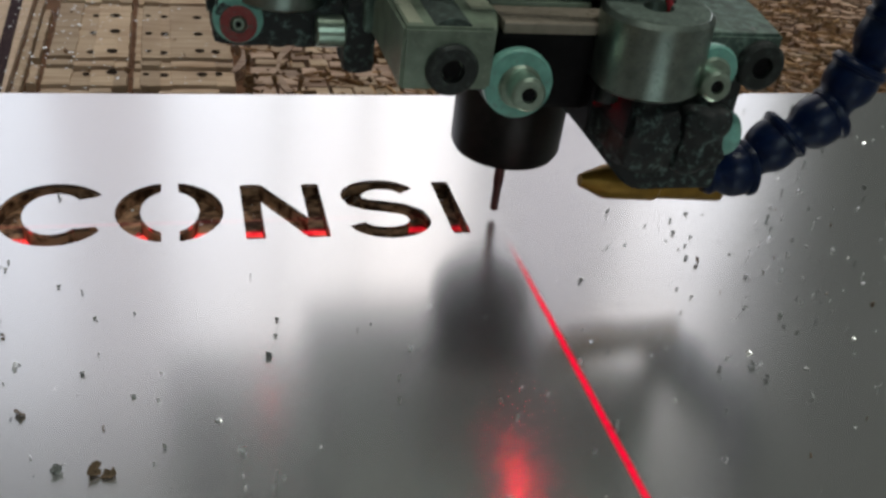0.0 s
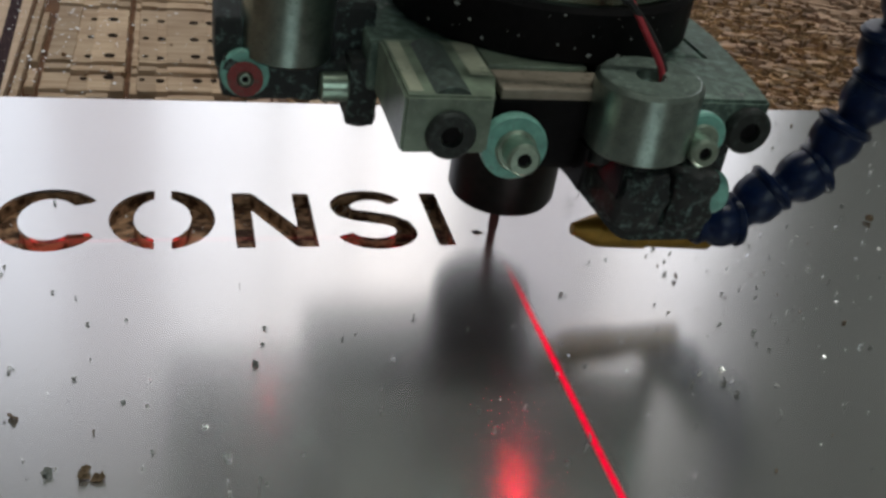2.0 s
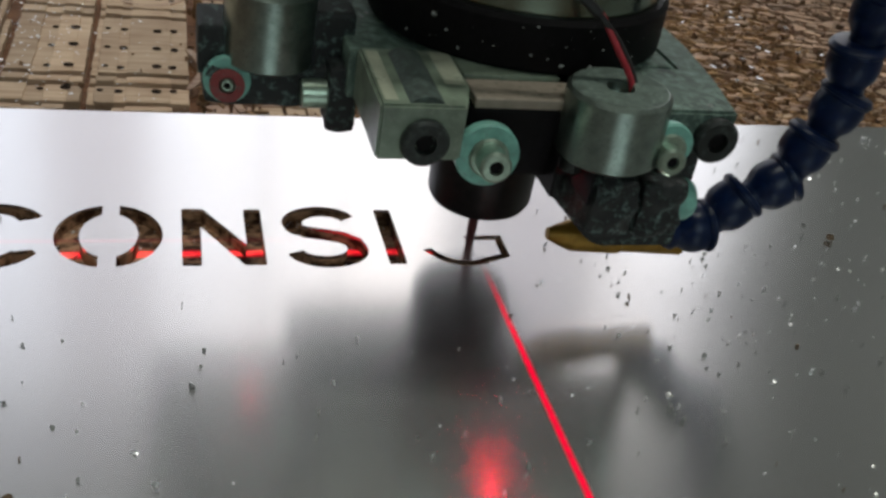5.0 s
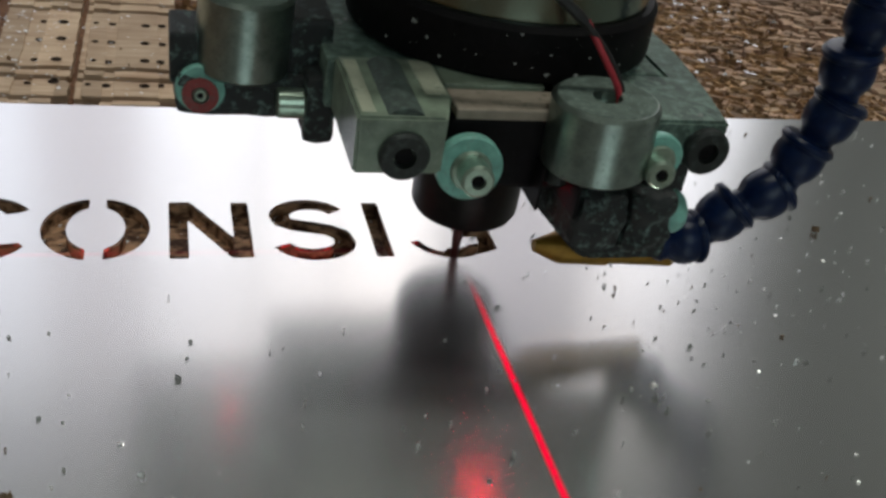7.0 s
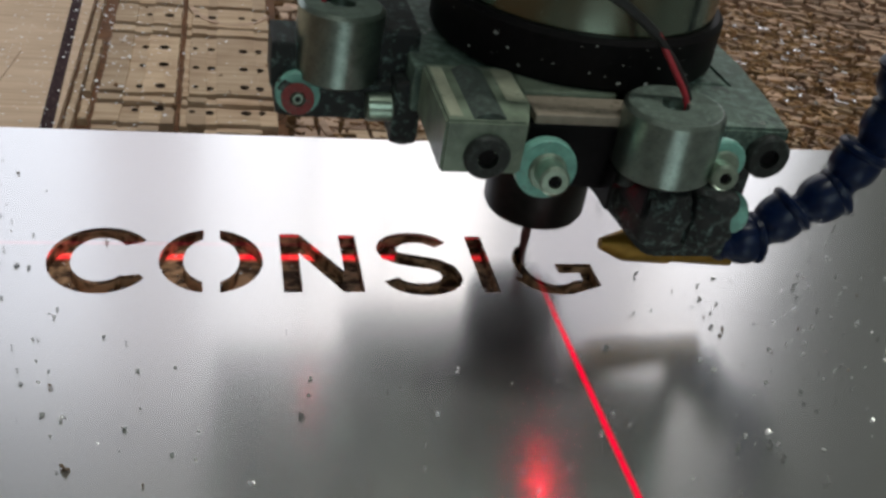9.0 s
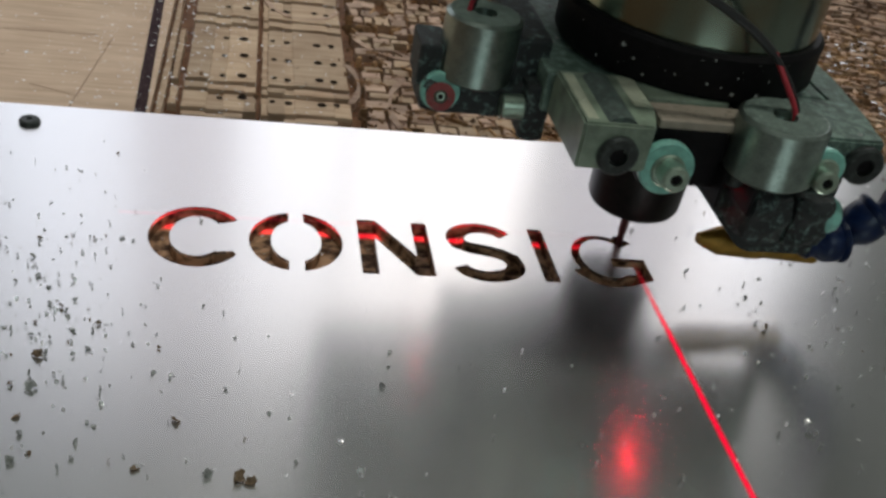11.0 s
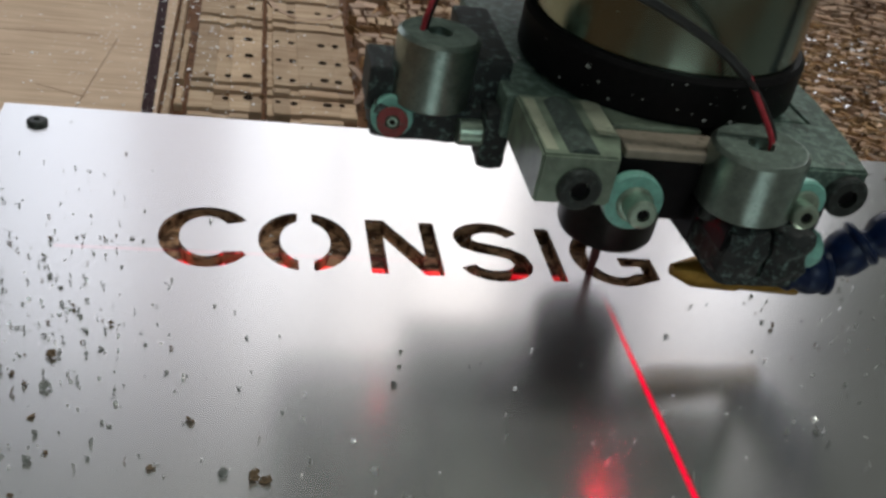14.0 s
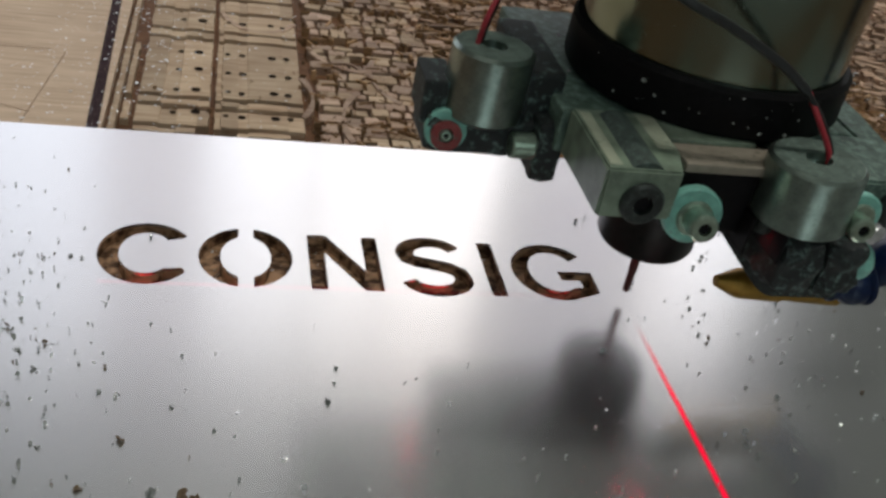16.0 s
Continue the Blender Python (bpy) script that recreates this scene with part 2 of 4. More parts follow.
BAR_PINK = material("cream_lit_recess", (0.30, 0.25, 0.20), 0.5, 0.1, grain=200, dust=(0.16, 0.15, 0.12), dust_amount=0.3, dust_size=25)
BLACK = material("black_steel", (0.006, 0.005, 0.006), 0.55, 0.0, spread=0.4, dust=(0.10, 0.105, 0.10), dust_amount=-0.12, dust_size=50, spec=0.12)
SIDE = material("teal_dusted_aluminium", (0.075, 0.115, 0.095), 0.6, 0.1, grain=120, spread=0.45, bump=0.4, dust=(0.27, 0.38, 0.32), dust_amount=0.55, dust_size=22)
BLACK_DUSTY = material("dusty_black_plastic", (0.008, 0.010, 0.011), 0.65, 0.0, spread=0.4, bump=0.4, dust=(0.17, 0.245, 0.225), dust_amount=0.30, dust_size=32)
NUT = material("blackened_nut", (0.016, 0.011, 0.011), 0.40, 0.5, spread=0.4, grain=300)
STEEL = material("turned_spindle_steel", (0.235, 0.29, 0.235), 0.20, 1.0, grain=60, spread=0.1, dust=(0.10, 0.11, 0.10), dust_amount=-0.05, dust_size=80)
TURNED = material("turned_aluminium", (0.26, 0.31, 0.28), 0.30, 0.95, grain=260, spread=0.25, dust=(0.10, 0.135, 0.118), dust_amount=0.22, dust_size=110)
TEAL = material("pale_teal_washer", (0.20, 0.46, 0.39), 0.38, 0.05, grain=300, spread=0.3, dust=(0.20, 0.29, 0.265), dust_amount=0.25, dust_size=50)
CAP = material("dull_dusty_end_face", (0.12, 0.155, 0.135), 0.75, 0.2, grain=200, spread=0.4, dust=(0.22, 0.28, 0.25), dust_amount=0.35, dust_size=45, spec=0.25)
BAR_PALE = material("cream_pale_face", (0.40, 0.42, 0.32), 0.45, grain=90, spread=0.45, dust=(0.22, 0.25, 0.20), dust_amount=0.25, dust_size=25)
SCREW = material("oily_steel_screw", (0.36, 0.45, 0.37), 0.30, 0.85, grain=500)
SCREW_DARK = material("black_socket_screw", (0.016, 0.02, 0.019), 0.5, 0.2, dust=(0.07, 0.085, 0.08), dust_amount=0.35, dust_size=40)
RED = material("red_plastic_ring", (0.25, 0.035, 0.035), 0.5, grain=500, dust=(0.11, 0.12, 0.11), dust_amount=0.3, dust_size=60)
RED_WIRE = material("red_wire_insulation", (0.40, 0.025, 0.04), 0.45)
BLACK_WIRE = material("black_wire_insulation", (0.012, 0.012, 0.013), 0.45)
BRASS = material("worn_brass", (0.33, 0.18, 0.03), 0.45, 0.6, grain=300, spread=0.3)
BLUE = material("dark_blue_hose_plastic", (0.002, 0.010, 0.046), 0.33, spec=0.3, spread=0.3, dust=(0.06, 0.09, 0.13), dust_amount=0.03, dust_size=60)
# the laser's red light on the cutter is painted into its base colour
CUTTER = material("red_lit_carbide", (0.14, 0.045, 0.045), 0.35, 0.6, grain=800)
WALL = material("grey_workshop_plaster", (0.40, 0.415, 0.40), 0.85, grain=6, spread=0.12)
CEILING = material("grey_workshop_ceiling", (0.24, 0.265, 0.24), 0.9, grain=5, spread=0.12)
CONCRETE = material("workshop_concrete", (0.25, 0.24, 0.22), 0.85, grain=8, spread=0.2)
FRAME = material("window_frame_paint", (0.55, 0.56, 0.55), 0.5, grain=30, spread=0.08)
BED_EDGE = material("machine_bed_aluminium", (0.30, 0.31, 0.31), 0.45, 0.7, grain=60)
LASER_LENS = glow_material("red_laser_lens", (1.0, 0.008, 0.035), 40.0)


# ---- building helpers ----
def mesh_of(bm, name, mat, smooth=None):
    me = bpy.data.meshes.new(name)
    bm.normal_update()
    bm.to_mesh(me)
    bm.free()
    me.materials.append(mat)
    if smooth is not None:
        me.shade_smooth()
        me.set_sharp_from_angle(angle=radians(smooth))
    return me


def part(name, bm, mat, parent=None, label="", smooth=None):
    ob = new(name, mesh_of(bm, name, mat, smooth))
    if parent is not None:
        ob.parent = parent
    if label:
        tagged(ob, label)
    return ob


def box(x0, x1, y0, y1, z0, z1, bevel=0.0, bm=None, turn=None):
    """A bevelled block between the given millimetres."""
    own = bmesh.new()
    bmesh.ops.create_cube(own, size=1)
    s = Matrix.Diagonal(((x1 - x0) * MM, (y1 - y0) * MM, (z1 - z0) * MM, 1))
    c = Matrix.Translation(((x0 + x1) / 2 * MM, (y0 + y1) / 2 * MM, (z0 + z1) / 2 * MM))
    bmesh.ops.transform(own, matrix=c @ (turn or Matrix.Identity(4)) @ s, verts=own.verts)
    if bevel:
        bmesh.ops.bevel(own, geom=own.edges[:], offset=bevel * MM, segments=2, affect="EDGES", profile=0.6)
    if bm is None:
        return own
    tmp = bpy.data.meshes.new("tmp")
    own.to_mesh(tmp)
    own.free()
    bm.from_mesh(tmp)
    bpy.data.meshes.remove(tmp)
    return bm


def lathe(profile, place=(0, 0, 0), axis="z", n=40, bm=None):
    """A turned body from (radius, height) pairs in mm about an axis through place."""
    bm = bm or bmesh.new()
    rot = {"z": Matrix.Identity(4), "x": Matrix.Rotation(radians(90), 4, "Y"), "-y": Matrix.Rotation(radians(90), 4, "X")}[axis] if isinstance(axis, str) else axis
    m = Matrix.Translation(Vector(place) * MM) @ rot
    rings = []
    for r, h in profile:
        if r < 1e-6:
            rings.append([bm.verts.new(m @ Vector((0, 0, h * MM)))])
        else:
            rings.append([bm.verts.new(m @ Vector((r * MM * math.cos(2 * math.pi * k / n), r * MM * math.sin(2 * math.pi * k / n), h * MM))) for k in range(n)])
    for a, b in zip(rings, rings[1:]):
        for k in range(n):
            j = (k + 1) % n
            if len(a) == 1 and len(b) == 1:
                continue
            if len(a) == 1:
                bm.faces.new((a[0], b[j], b[k]))
            elif len(b) == 1:
                bm.faces.new((a[k], a[j], b[0]))
            else:
                bm.faces.new((a[k], a[j], b[j], b[k]))
    bmesh.ops.recalc_face_normals(bm, faces=bm.faces[:])
    return bm


def tube(points, radius, n=8, bm=None):
    """A round wire through points in mm, smoothed."""
    pts = [Vector(p) * MM for p in points]
    fine = []
    for i in range(len(pts) - 1):
        p0, p1, p2, p3 = pts[max(i - 1, 0)], pts[i], pts[i + 1], pts[min(i + 2, len(pts) - 1)]
        for k in range(6):
            s = k / 6
            fine.append(0.5 * ((2 * p1) + (p2 - p0) * s + (2 * p0 - 5 * p1 + 4 * p2 - p3) * s * s + (3 * p1 - p0 - 3 * p2 + p3) * s ** 3))
    fine.append(pts[-1])
    bm = bm or bmesh.new()
    last = None
    for i, p in enumerate(fine):
        d = (fine[min(i + 1, len(fine) - 1)] - fine[max(i - 1, 0)]).normalized()
        q = d.to_track_quat("Z", "Y")
        ring = [bm.verts.new(p + q @ Vector((radius * MM * math.cos(2 * math.pi * k / n), radius * MM * math.sin(2 * math.pi * k / n), 0))) for k in range(n)]
        if last:
            for k in range(n):
                bm.faces.new((last[k], last[(k + 1) % n], ring[(k + 1) % n], ring[k]))
        last = ring
    return bm


def empty(name, place=(0, 0, 0)):
    ob = new(name)
    ob.location = place
    ob.empty_display_size = 0.01
    return ob


def flat_mesh(name, outlines, z0, z1, mat):
    """A slab between two heights with the given closed outlines (millimetres), the later ones being holes."""
    cu = bpy.data.curves.new(name, "CURVE")
    cu.dimensions, cu.fill_mode = "2D", "BOTH"
    cu.extrude = (z1 - z0) / 2 * MM
    for line in outlines:
        s = cu.splines.new("POLY")
        s.points.add(len(line) - 1)
        for p, (x, y) in zip(s.points, line):
            p.co = (x * MM, y * MM, 0, 1)
        s.use_cyclic_u = True
    ob = bpy.data.objects.new(name, cu)
    scene.collection.objects.link(ob)
    me = bpy.data.meshes.new_from_object(ob.evaluated_get(bpy.context.evaluated_depsgraph_get()))
    bpy.data.objects.remove(ob)
    bpy.data.curves.remove(cu)
    me.name = name
    me.transform(Matrix.Translation((0, 0, (z0 + z1) / 2 * MM)))
    me.materials.clear()
    me.materials.append(mat)
    return me


# ---- the letters: closed outlines in millimetres on the sheet ----
def arc(cx, cy, a, b, start, end, n):
    return [(cx + a * math.cos(radians(start + (end - start) * i / n)), cy + b * math.sin(radians(start + (end - start) * i / n))) for i in range(n + 1)]


def round_corners(line, r=0.9, n=4):
    out = []
    for i, p in enumerate(line):
        a, b, c = Vector(line[i - 1]), Vector(p), Vector(line[(i + 1) % len(line)])
        da, dc = a - b, c - b
        k = min(r, da.length / 2.2, dc.length / 2.2)
        p0, p1 = b + da.normalized() * k, b + dc.normalized() * k
        for j in range(n + 1):
            s = j / n
            q = p0 * (1 - s) ** 2 + b * 2 * s * (1 - s) + p1 * s * s
            out.append((q.x, q.y))
    return out


def ribbon(spine, widths, r=0.9):
    """The outline of a stroke along a spine."""
    left, right = [], []
    for i, p in enumerate(spine):
        a, b = Vector(spine[max(i - 1, 0)]), Vector(spine[min(i + 1, len(spine) - 1)])
        d = (b - a).normalized()
        n = Vector((-d.y, d.x))
        w = widths(i / (len(spine) - 1)) / 2
        left.append(tuple(Vector(p) + n * w))
        right.append(tuple(Vector(p) - n * w))
    return left + right[::-1]


def letter_c():
    outer = arc(-64.8, 20.6, 19.0, 21.2, 36, 325, 44)
    inner = arc(-65.0, 20.6, 10.6, 14.0, 322, 38, 40)
    return [outer + [(-50.9, 11.0), (-57.6, 10.0)] + inner + [(-57.4, 29.6), (-51.6, 31.4)]]


def letter_o():
    left = arc(-25.7, 20.2, 19.0, 20.8, 99, 261, 30) + arc(-25.7, 20.2, 10.3, 14.4, 252, 108, 26)
    right = arc(-25.7, 20.2, 18.9, 20.8, 279, 441, 30) + arc(-25.7, 20.2, 10.2, 14.4, 432, 288, 26)
    return [round_corners(left, 0.7, 2), round_corners(right, 0.7, 2)]


def letter_n():
    return [round_corners([(0, -0.3), (6.9, -0.3), (6.9, 25.5), (22.0, -0.3), (30, -0.3), (30, 38.3), (23.4, 38.3), (23.4, 13.2), (7.9, 38.6), (0, 38.6)], 1.0)]


def letter_s():
    spine = arc(53.2, 27.9, 11.6, 8.9, 22, 180, 16) + [(42.6, 24.0), (46.6, 21.7), (53.0, 20.0), (59.6, 18.0), (64.0, 14.6)] + arc(52.9, 9.6, 12.1, 8.3, 4, -168, 18)
    return [ribbon(spine, lambda s: 6.6 + 1.6 * math.sin(math.pi * s))]


def letter_i():
    return [round_corners([(75.6, -0.8), (82.4, -0.8), (82.4, 38.2), (75.6, 38.2)], 0.9)]


G_CX, G_CY = 107.2, 18.4


def g_pair(u):
    """Outer and inner edge of the letter at u: degrees round the bowl, then on along the spur and the bar."""
    bowl = 306
    if u <= bowl:
        ao, ai = radians(36 + (u - 34) * (294 - 36) / (bowl - 34)), radians(u)
        return ((G_CX + 18.9 * math.cos(ao), G_CY + 20.8 * math.sin(ao)), (G_CX + 11.3 * math.cos(ai), G_CY + 14.4 * math.sin(ai)))
    stops = [(bowl, *g_pair(bowl)), (318, (124.8, 3.3), (118.2, 7.4)), (346, (124.9, 18.6), (118.2, 12.2)), (390, (109.2, 18.6), (109.4, 12.0))]
    for (u0, o0, i0), (u1, o1, i1) in zip(stops, stops[1:]):
        if u <= u1:
            s = (u - u0) / (u1 - u0)
            return tuple(tuple(Vector(p).lerp(Vector(q), s)) for p, q in ((o0, o1), (i0, i1)))


G_STEPS = [34 + (306 - 34) * k / 50 for k in range(51)] + [312, 318] + [318 + 28 * k / 6 for k in range(1, 7)] + [346 + 44 * k / 6 for k in range(1, 7)]
G_PAIRS = [g_pair(u) for u in G_STEPS]


def letter_g():
    return [[p[0] for p in G_PAIRS] + [p[1] for p in G_PAIRS[::-1]]]


LETTERS = letter_c() + letter_o() + letter_n() + letter_s() + letter_i() + letter_g()

# ---- room ----
def wall_with_opening(name, width, z0, z1, ox0, ox1, oz0, oz1, m):
    bm = bmesh.new()
    w = width / 2
    for x0, x1, a, b in ((-w, ox0, z0, z1), (ox1, w, z0, z1), (ox0, ox1, z0, oz0), (ox0, ox1, oz1, z1)):
        box(x0 * 1000, x1 * 1000, -60, 60, a * 1000, b * 1000, bm=bm)
    ob = part(name, bm, WALL)
    ob.matrix_world = m
    return tagged(ob, "plain grey plastered workshop wall", "wall", kind="structure")


wall_with_opening("wall_north", 7, -0.85, 3.7, -3.0, 2.8, 0.35, 3.15, pose(0, 3.5, 0))
wall_with_opening("wall_south", 7, -0.85, 3.7, -0.5, 0.8, 0.75, 2.75, pose(0, -3.0, 0))
for name, x in (("wall_east", 3.5), ("wall_west", -3.5)):
    tagged(part(name, box(x * 1000 - 60, x * 1000 + 60, -3060, 3560, -850, 3700), WALL), "plain grey plastered workshop wall", "wall", kind="structure")
tagged(part("ceiling", box(-3560, 3560, -3060, 3560, 3700, 3800), CEILING), "plain grey workshop ceiling", "ceiling", kind="structure")
tagged(part("floor", box(-3560, 3560, -3060, 3560, -950, -850), CONCRETE), "grey concrete workshop floor", "floor", kind="structure")


def window(name, x0, x1, z0, z1, y, bars):
    ob = empty(name, (0, y, 0))
    tagged(ob, "wide workshop window with painted upright bars", "window", kind="structure")
    part("window_frame", box(x0 * 1000, x1 * 1000, -45, 45, z0 * 1000, z0 * 1000 + 60), FRAME, ob)
    part("window_frame", box(x0 * 1000, x1 * 1000, -45, 45, z1 * 1000 - 60, z1 * 1000), FRAME, ob)
    for x, half in bars:
        part("window_bar", box((x - half) * 1000, (x + half) * 1000, -40, 40, z0 * 1000 + 60, z1 * 1000 - 60), FRAME, ob)


def shade_material():
    """Thin white cloth that lets most of the daylight through."""
    m = bpy.data.materials.new("white_window_cloth")
    m.use_nodes = True
    nt = m.node_tree
    nt.nodes.remove(nt.nodes["Principled BSDF"])
    cloth = nt.nodes.new("ShaderNodeBsdfTranslucent")
    weave = nt.nodes.new("ShaderNodeTexNoise")
    weave.inputs["Scale"].default_value = 40
    ramp = nt.nodes.new("ShaderNodeValToRGB")
    ramp.color_ramp.elements[0].color, ramp.color_ramp.elements[1].color = (0.80, 0.79, 0.82, 1), (0.86, 0.85, 0.88, 1)
    nt.links.new(weave.outputs["Fac"], ramp.inputs[0])
    nt.links.new(ramp.outputs[0], cloth.inputs["Color"])
    nt.links.new(cloth.outputs[0], nt.nodes["Material Output"].inputs["Surface"])
    return m


CLOTH = shade_material()
window("window_1", -3.0, 2.8, 0.35, 3.15, 3.40, [(-2.1, 0.05), (-1.2, 0.05), (0.39, 0.02), (0.75, 0.02), (1.3, 0.04), (2.0, 0.04)])
window("window_2", -0.5, 0.8, 0.75, 2.75, -2.90, [(0.15, 0.03)])

# unseen panels, added to dim bands of the window's reflection in the sheet
for x0, x1 in ((-0.50, -0.08), (1.34, 1.96)):
    blind = part("dimming_panel", box(x0 * 1000, x1 * 1000, 3352, 3355, 420, 3080), CLOTH)
    tagged(blind, "thin white cloth panel added to dim a band of the window", "blind")

# ---- machine bed and spoil board ----
bed = tagged(part("machine_bed", box(-700, 1000, -560, 760, -70, -24, 3), BED_EDGE), "grey aluminium bed of a milling machine", "machine bed", kind="structure")
stand = tagged(part("bed_stand", box(-600, 900, -450, 650, -850, -70, 4), BED_EDGE), "closed grey metal stand under the machine bed", "machine stand", kind="structure")

board = empty("spoil_board")
tagged(board, "scarred plywood spoil board with carved patterns and grooves", "board")
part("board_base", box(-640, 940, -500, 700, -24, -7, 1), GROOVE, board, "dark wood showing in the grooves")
# pale flat zones
part("plain_surface", box(-640, -94, 60, 700, -7, -1.6, 0.4), PLYWOOD, board, "pale plywood with fine streaks")
part("cut_surface", box(-94, 170, -60, 100, -7, -6.2), POCKET, board)
pocket = new("pocketed_surface", flat_mesh("pocketed_surface", [[(-120, -60), (170, -60), (170, 100), (-120, 100)]] + LETTERS, -6.2, -1.6, POCKET))
pocket.parent = board
part("marker_line", box(-2.8, 2.8, -70, 330, -1.6, -1.35, turn=Matrix.Rotation(radians(1.7), 4, "Z")), INK, board, "dark purple marker line").location = (-0.0985 - 0.0038, 0.131, 0)

# ---- aluminium sheet with cut letters ----
sheet = empty("aluminium_sheet")
tagged(sheet, "satin aluminium sheet with letters CONSIG cut through, on the spoil board", "metal sheet")
EDGE = [(-161.2, 122.2), (-160.2, -330), (620, -330), (620, 135.5), (80, 122.3)]
panel = new("panel", flat_mesh("panel", [EDGE] + LETTERS + [arc(-143.8, 104.4, 2.6, 2.6, 0, 345, 23)], -1.55, 0, ALU_SHEET))
grain_map(panel.data)
panel.parent = sheet
# seconds and the place of the cutter's axis in millimetres; the height is 0 while it cuts
HEAD_ROWS = [
    (0.0, 94.01, 10.83, 8.96),
    (0.5, 93.96, 10.77, 5.49),
    (1.0, 93.63, 10.49, 3.41),
    (1.5, 94.03, 10.70, -0.55),
    (2.0, 97.60, 4.54, 0.00),
    (2.5, 105.86, 0.66, 0.00),
    (3.0, 114.96, 1.40, 0.00),
    (3.5, 123.46, 5.37, 0.00),
    (3.7, 124.00, 8.40, 0.00),
    (4.3, 123.20, 16.20, 0.00),
    (4.9, 111.00, 16.30, 0.00),
    (5.1, 111.00, 13.80, 0.00),
    (5.6, 118.60, 13.70, 0.00),
    (5.8, 119.20, 13.00, 0.00),
    (6.0, 119.10, 11.05, 0.00),
    (6.5, 115.41, 3.40, 0.00),
    (7.0, 106.87, 2.10, 0.00),
    (7.5, 98.73, 6.23, 0.00),
    (8.0, 95.83, 14.31, 0.00),
    (8.5, 95.67, 23.08, 0.00),
    (9.0, 98.95, 29.75, 0.00),
    (9.5, 106.78, 33.39, 0.00),
    (9.7, 109.50, 33.60, 0.00),
    (10.4, 119.30, 29.00, 0.00),
    (10.7, 120.80, 30.50, 0.00),
    (11.4, 110.50, 36.50, 0.00),
    (11.8, 102.50, 35.60, 0.00),
    (12.0, 99.86, 34.34, 0.00),
    (12.5, 94.55, 30.14, 0.00),
    (13.0, 91.94, 21.02, 0.00),
    (13.5, 92.86, 13.43, 0.00),
    (14.0, 94.06, 8.10, 1.28),
    (14.5, 94.83, 9.37, 6.81),
    (15.0, 100.26, 8.60, 10.11),
    (15.5, 117.47, 3.98, 10.38),
    (16.0, 133.45, -0.85, 11.38),
]

FLAKES = []


def cut_times(u):
    outer = np.interp(u, [34, 100, 125, 150, 180, 214.9, 215, 270, 306, 318, 346, 390], [10.75, 11.45, 12.0, 12.5, 13.0, 13.95, 1.88, 2.6, 3.35, 3.65, 4.3, 4.9])
    inner = np.interp(u, [34, 100, 145, 180, 215, 270, 300, 318, 346, 390], [10.4, 9.4, 8.85, 8.2, 7.5, 6.9, 6.45, 6.15, 5.7, 5.05])
    return outer, inner


def make_flakes():
    """The metal that still fills the last letter: the cutter takes it out flake by flake."""
    rnd = random.Random(4)
    for k in range(len(G_STEPS) - 1):
        (o0, i0), (o1, i1) = G_PAIRS[k], G_PAIRS[k + 1]
        m0, m1 = tuple((Vector(o0) + Vector(i0)) / 2), tuple((Vector(o1) + Vector(i1)) / 2)
        times = cut_times((G_STEPS[k] + G_STEPS[k + 1]) / 2)
        for quad, t in (((o0, o1, m1, m0), times[0]), ((m0, m1, i1, i0), times[1])):
            c = sum((Vector(q) for q in quad), Vector((0, 0))) / 4
            bm = bmesh.new()
            top = [bm.verts.new(((x - c.x) * MM, (y - c.y) * MM, 0)) for x, y in quad]
            low = [bm.verts.new(((x - c.x) * MM, (y - c.y) * MM, -1.55 * MM)) for x, y in quad]
            bm.faces.new(top)
            bm.faces.new(low[::-1])
            for j in range(4):
                bm.faces.new((top[j], low[j], low[(j + 1) % 4], top[(j + 1) % 4]))
            bmesh.ops.recalc_face_normals(bm, faces=bm.faces[:])
            ob = part("flake", bm, ALU_SHEET, sheet)
            grain_map(ob.data)
            # blown off behind the machine by the air nozzle
            rest = (rnd.uniform(230, 420), rnd.uniform(190, 330), -0.5)
            FLAKES.append((ob, c, float(t), rest, rnd.uniform(-80, 80), rnd.uniform(-80, 80)))


make_flakes()

# ---- milling head, in millimetres from the cutter's axis at the sheet's face ----
head = empty("milling_head")
tagged(head, "dusty milling spindle with clamp bracket, lasers and air nozzle", "milling machine")

part("cutter", lathe([(0, -5.8), (1.45, -5.8), (1.6, -5.2), (1.6, 4), (1.95, 5), (1.95, 26), (0, 26)], n=16), CUTTER, head, "thin carbide cutter", 40)
part("collet_nut", lathe([(3, 20.0), (15.5, 20.0), (18.6, 21.0), (20, 23.6), (20.2, 40), (20.2, 48), (16, 50)], n=48), NUT, head, "blackened round collet nut", 35)
part("spindle_nose", lathe([(22, 49), (25, 50), (25, 70), (36, 76), (36, 96)], n=48), BLACK, head, "", 35)
part("lower_flange", lathe([(30, 93.5), (50, 93.5), (51, 95), (51, 109), (49.5, 110.5), (40, 110.5)], n=64), BLACK, head, "dusty black lower flange ring", 35)
part("spindle_body", lathe([(40, 110.5), (47.6, 110.5), (47.6, 330), (40, 332), (0, 332)], n=64), STEEL, head, "bare turned steel spindle body", 35)

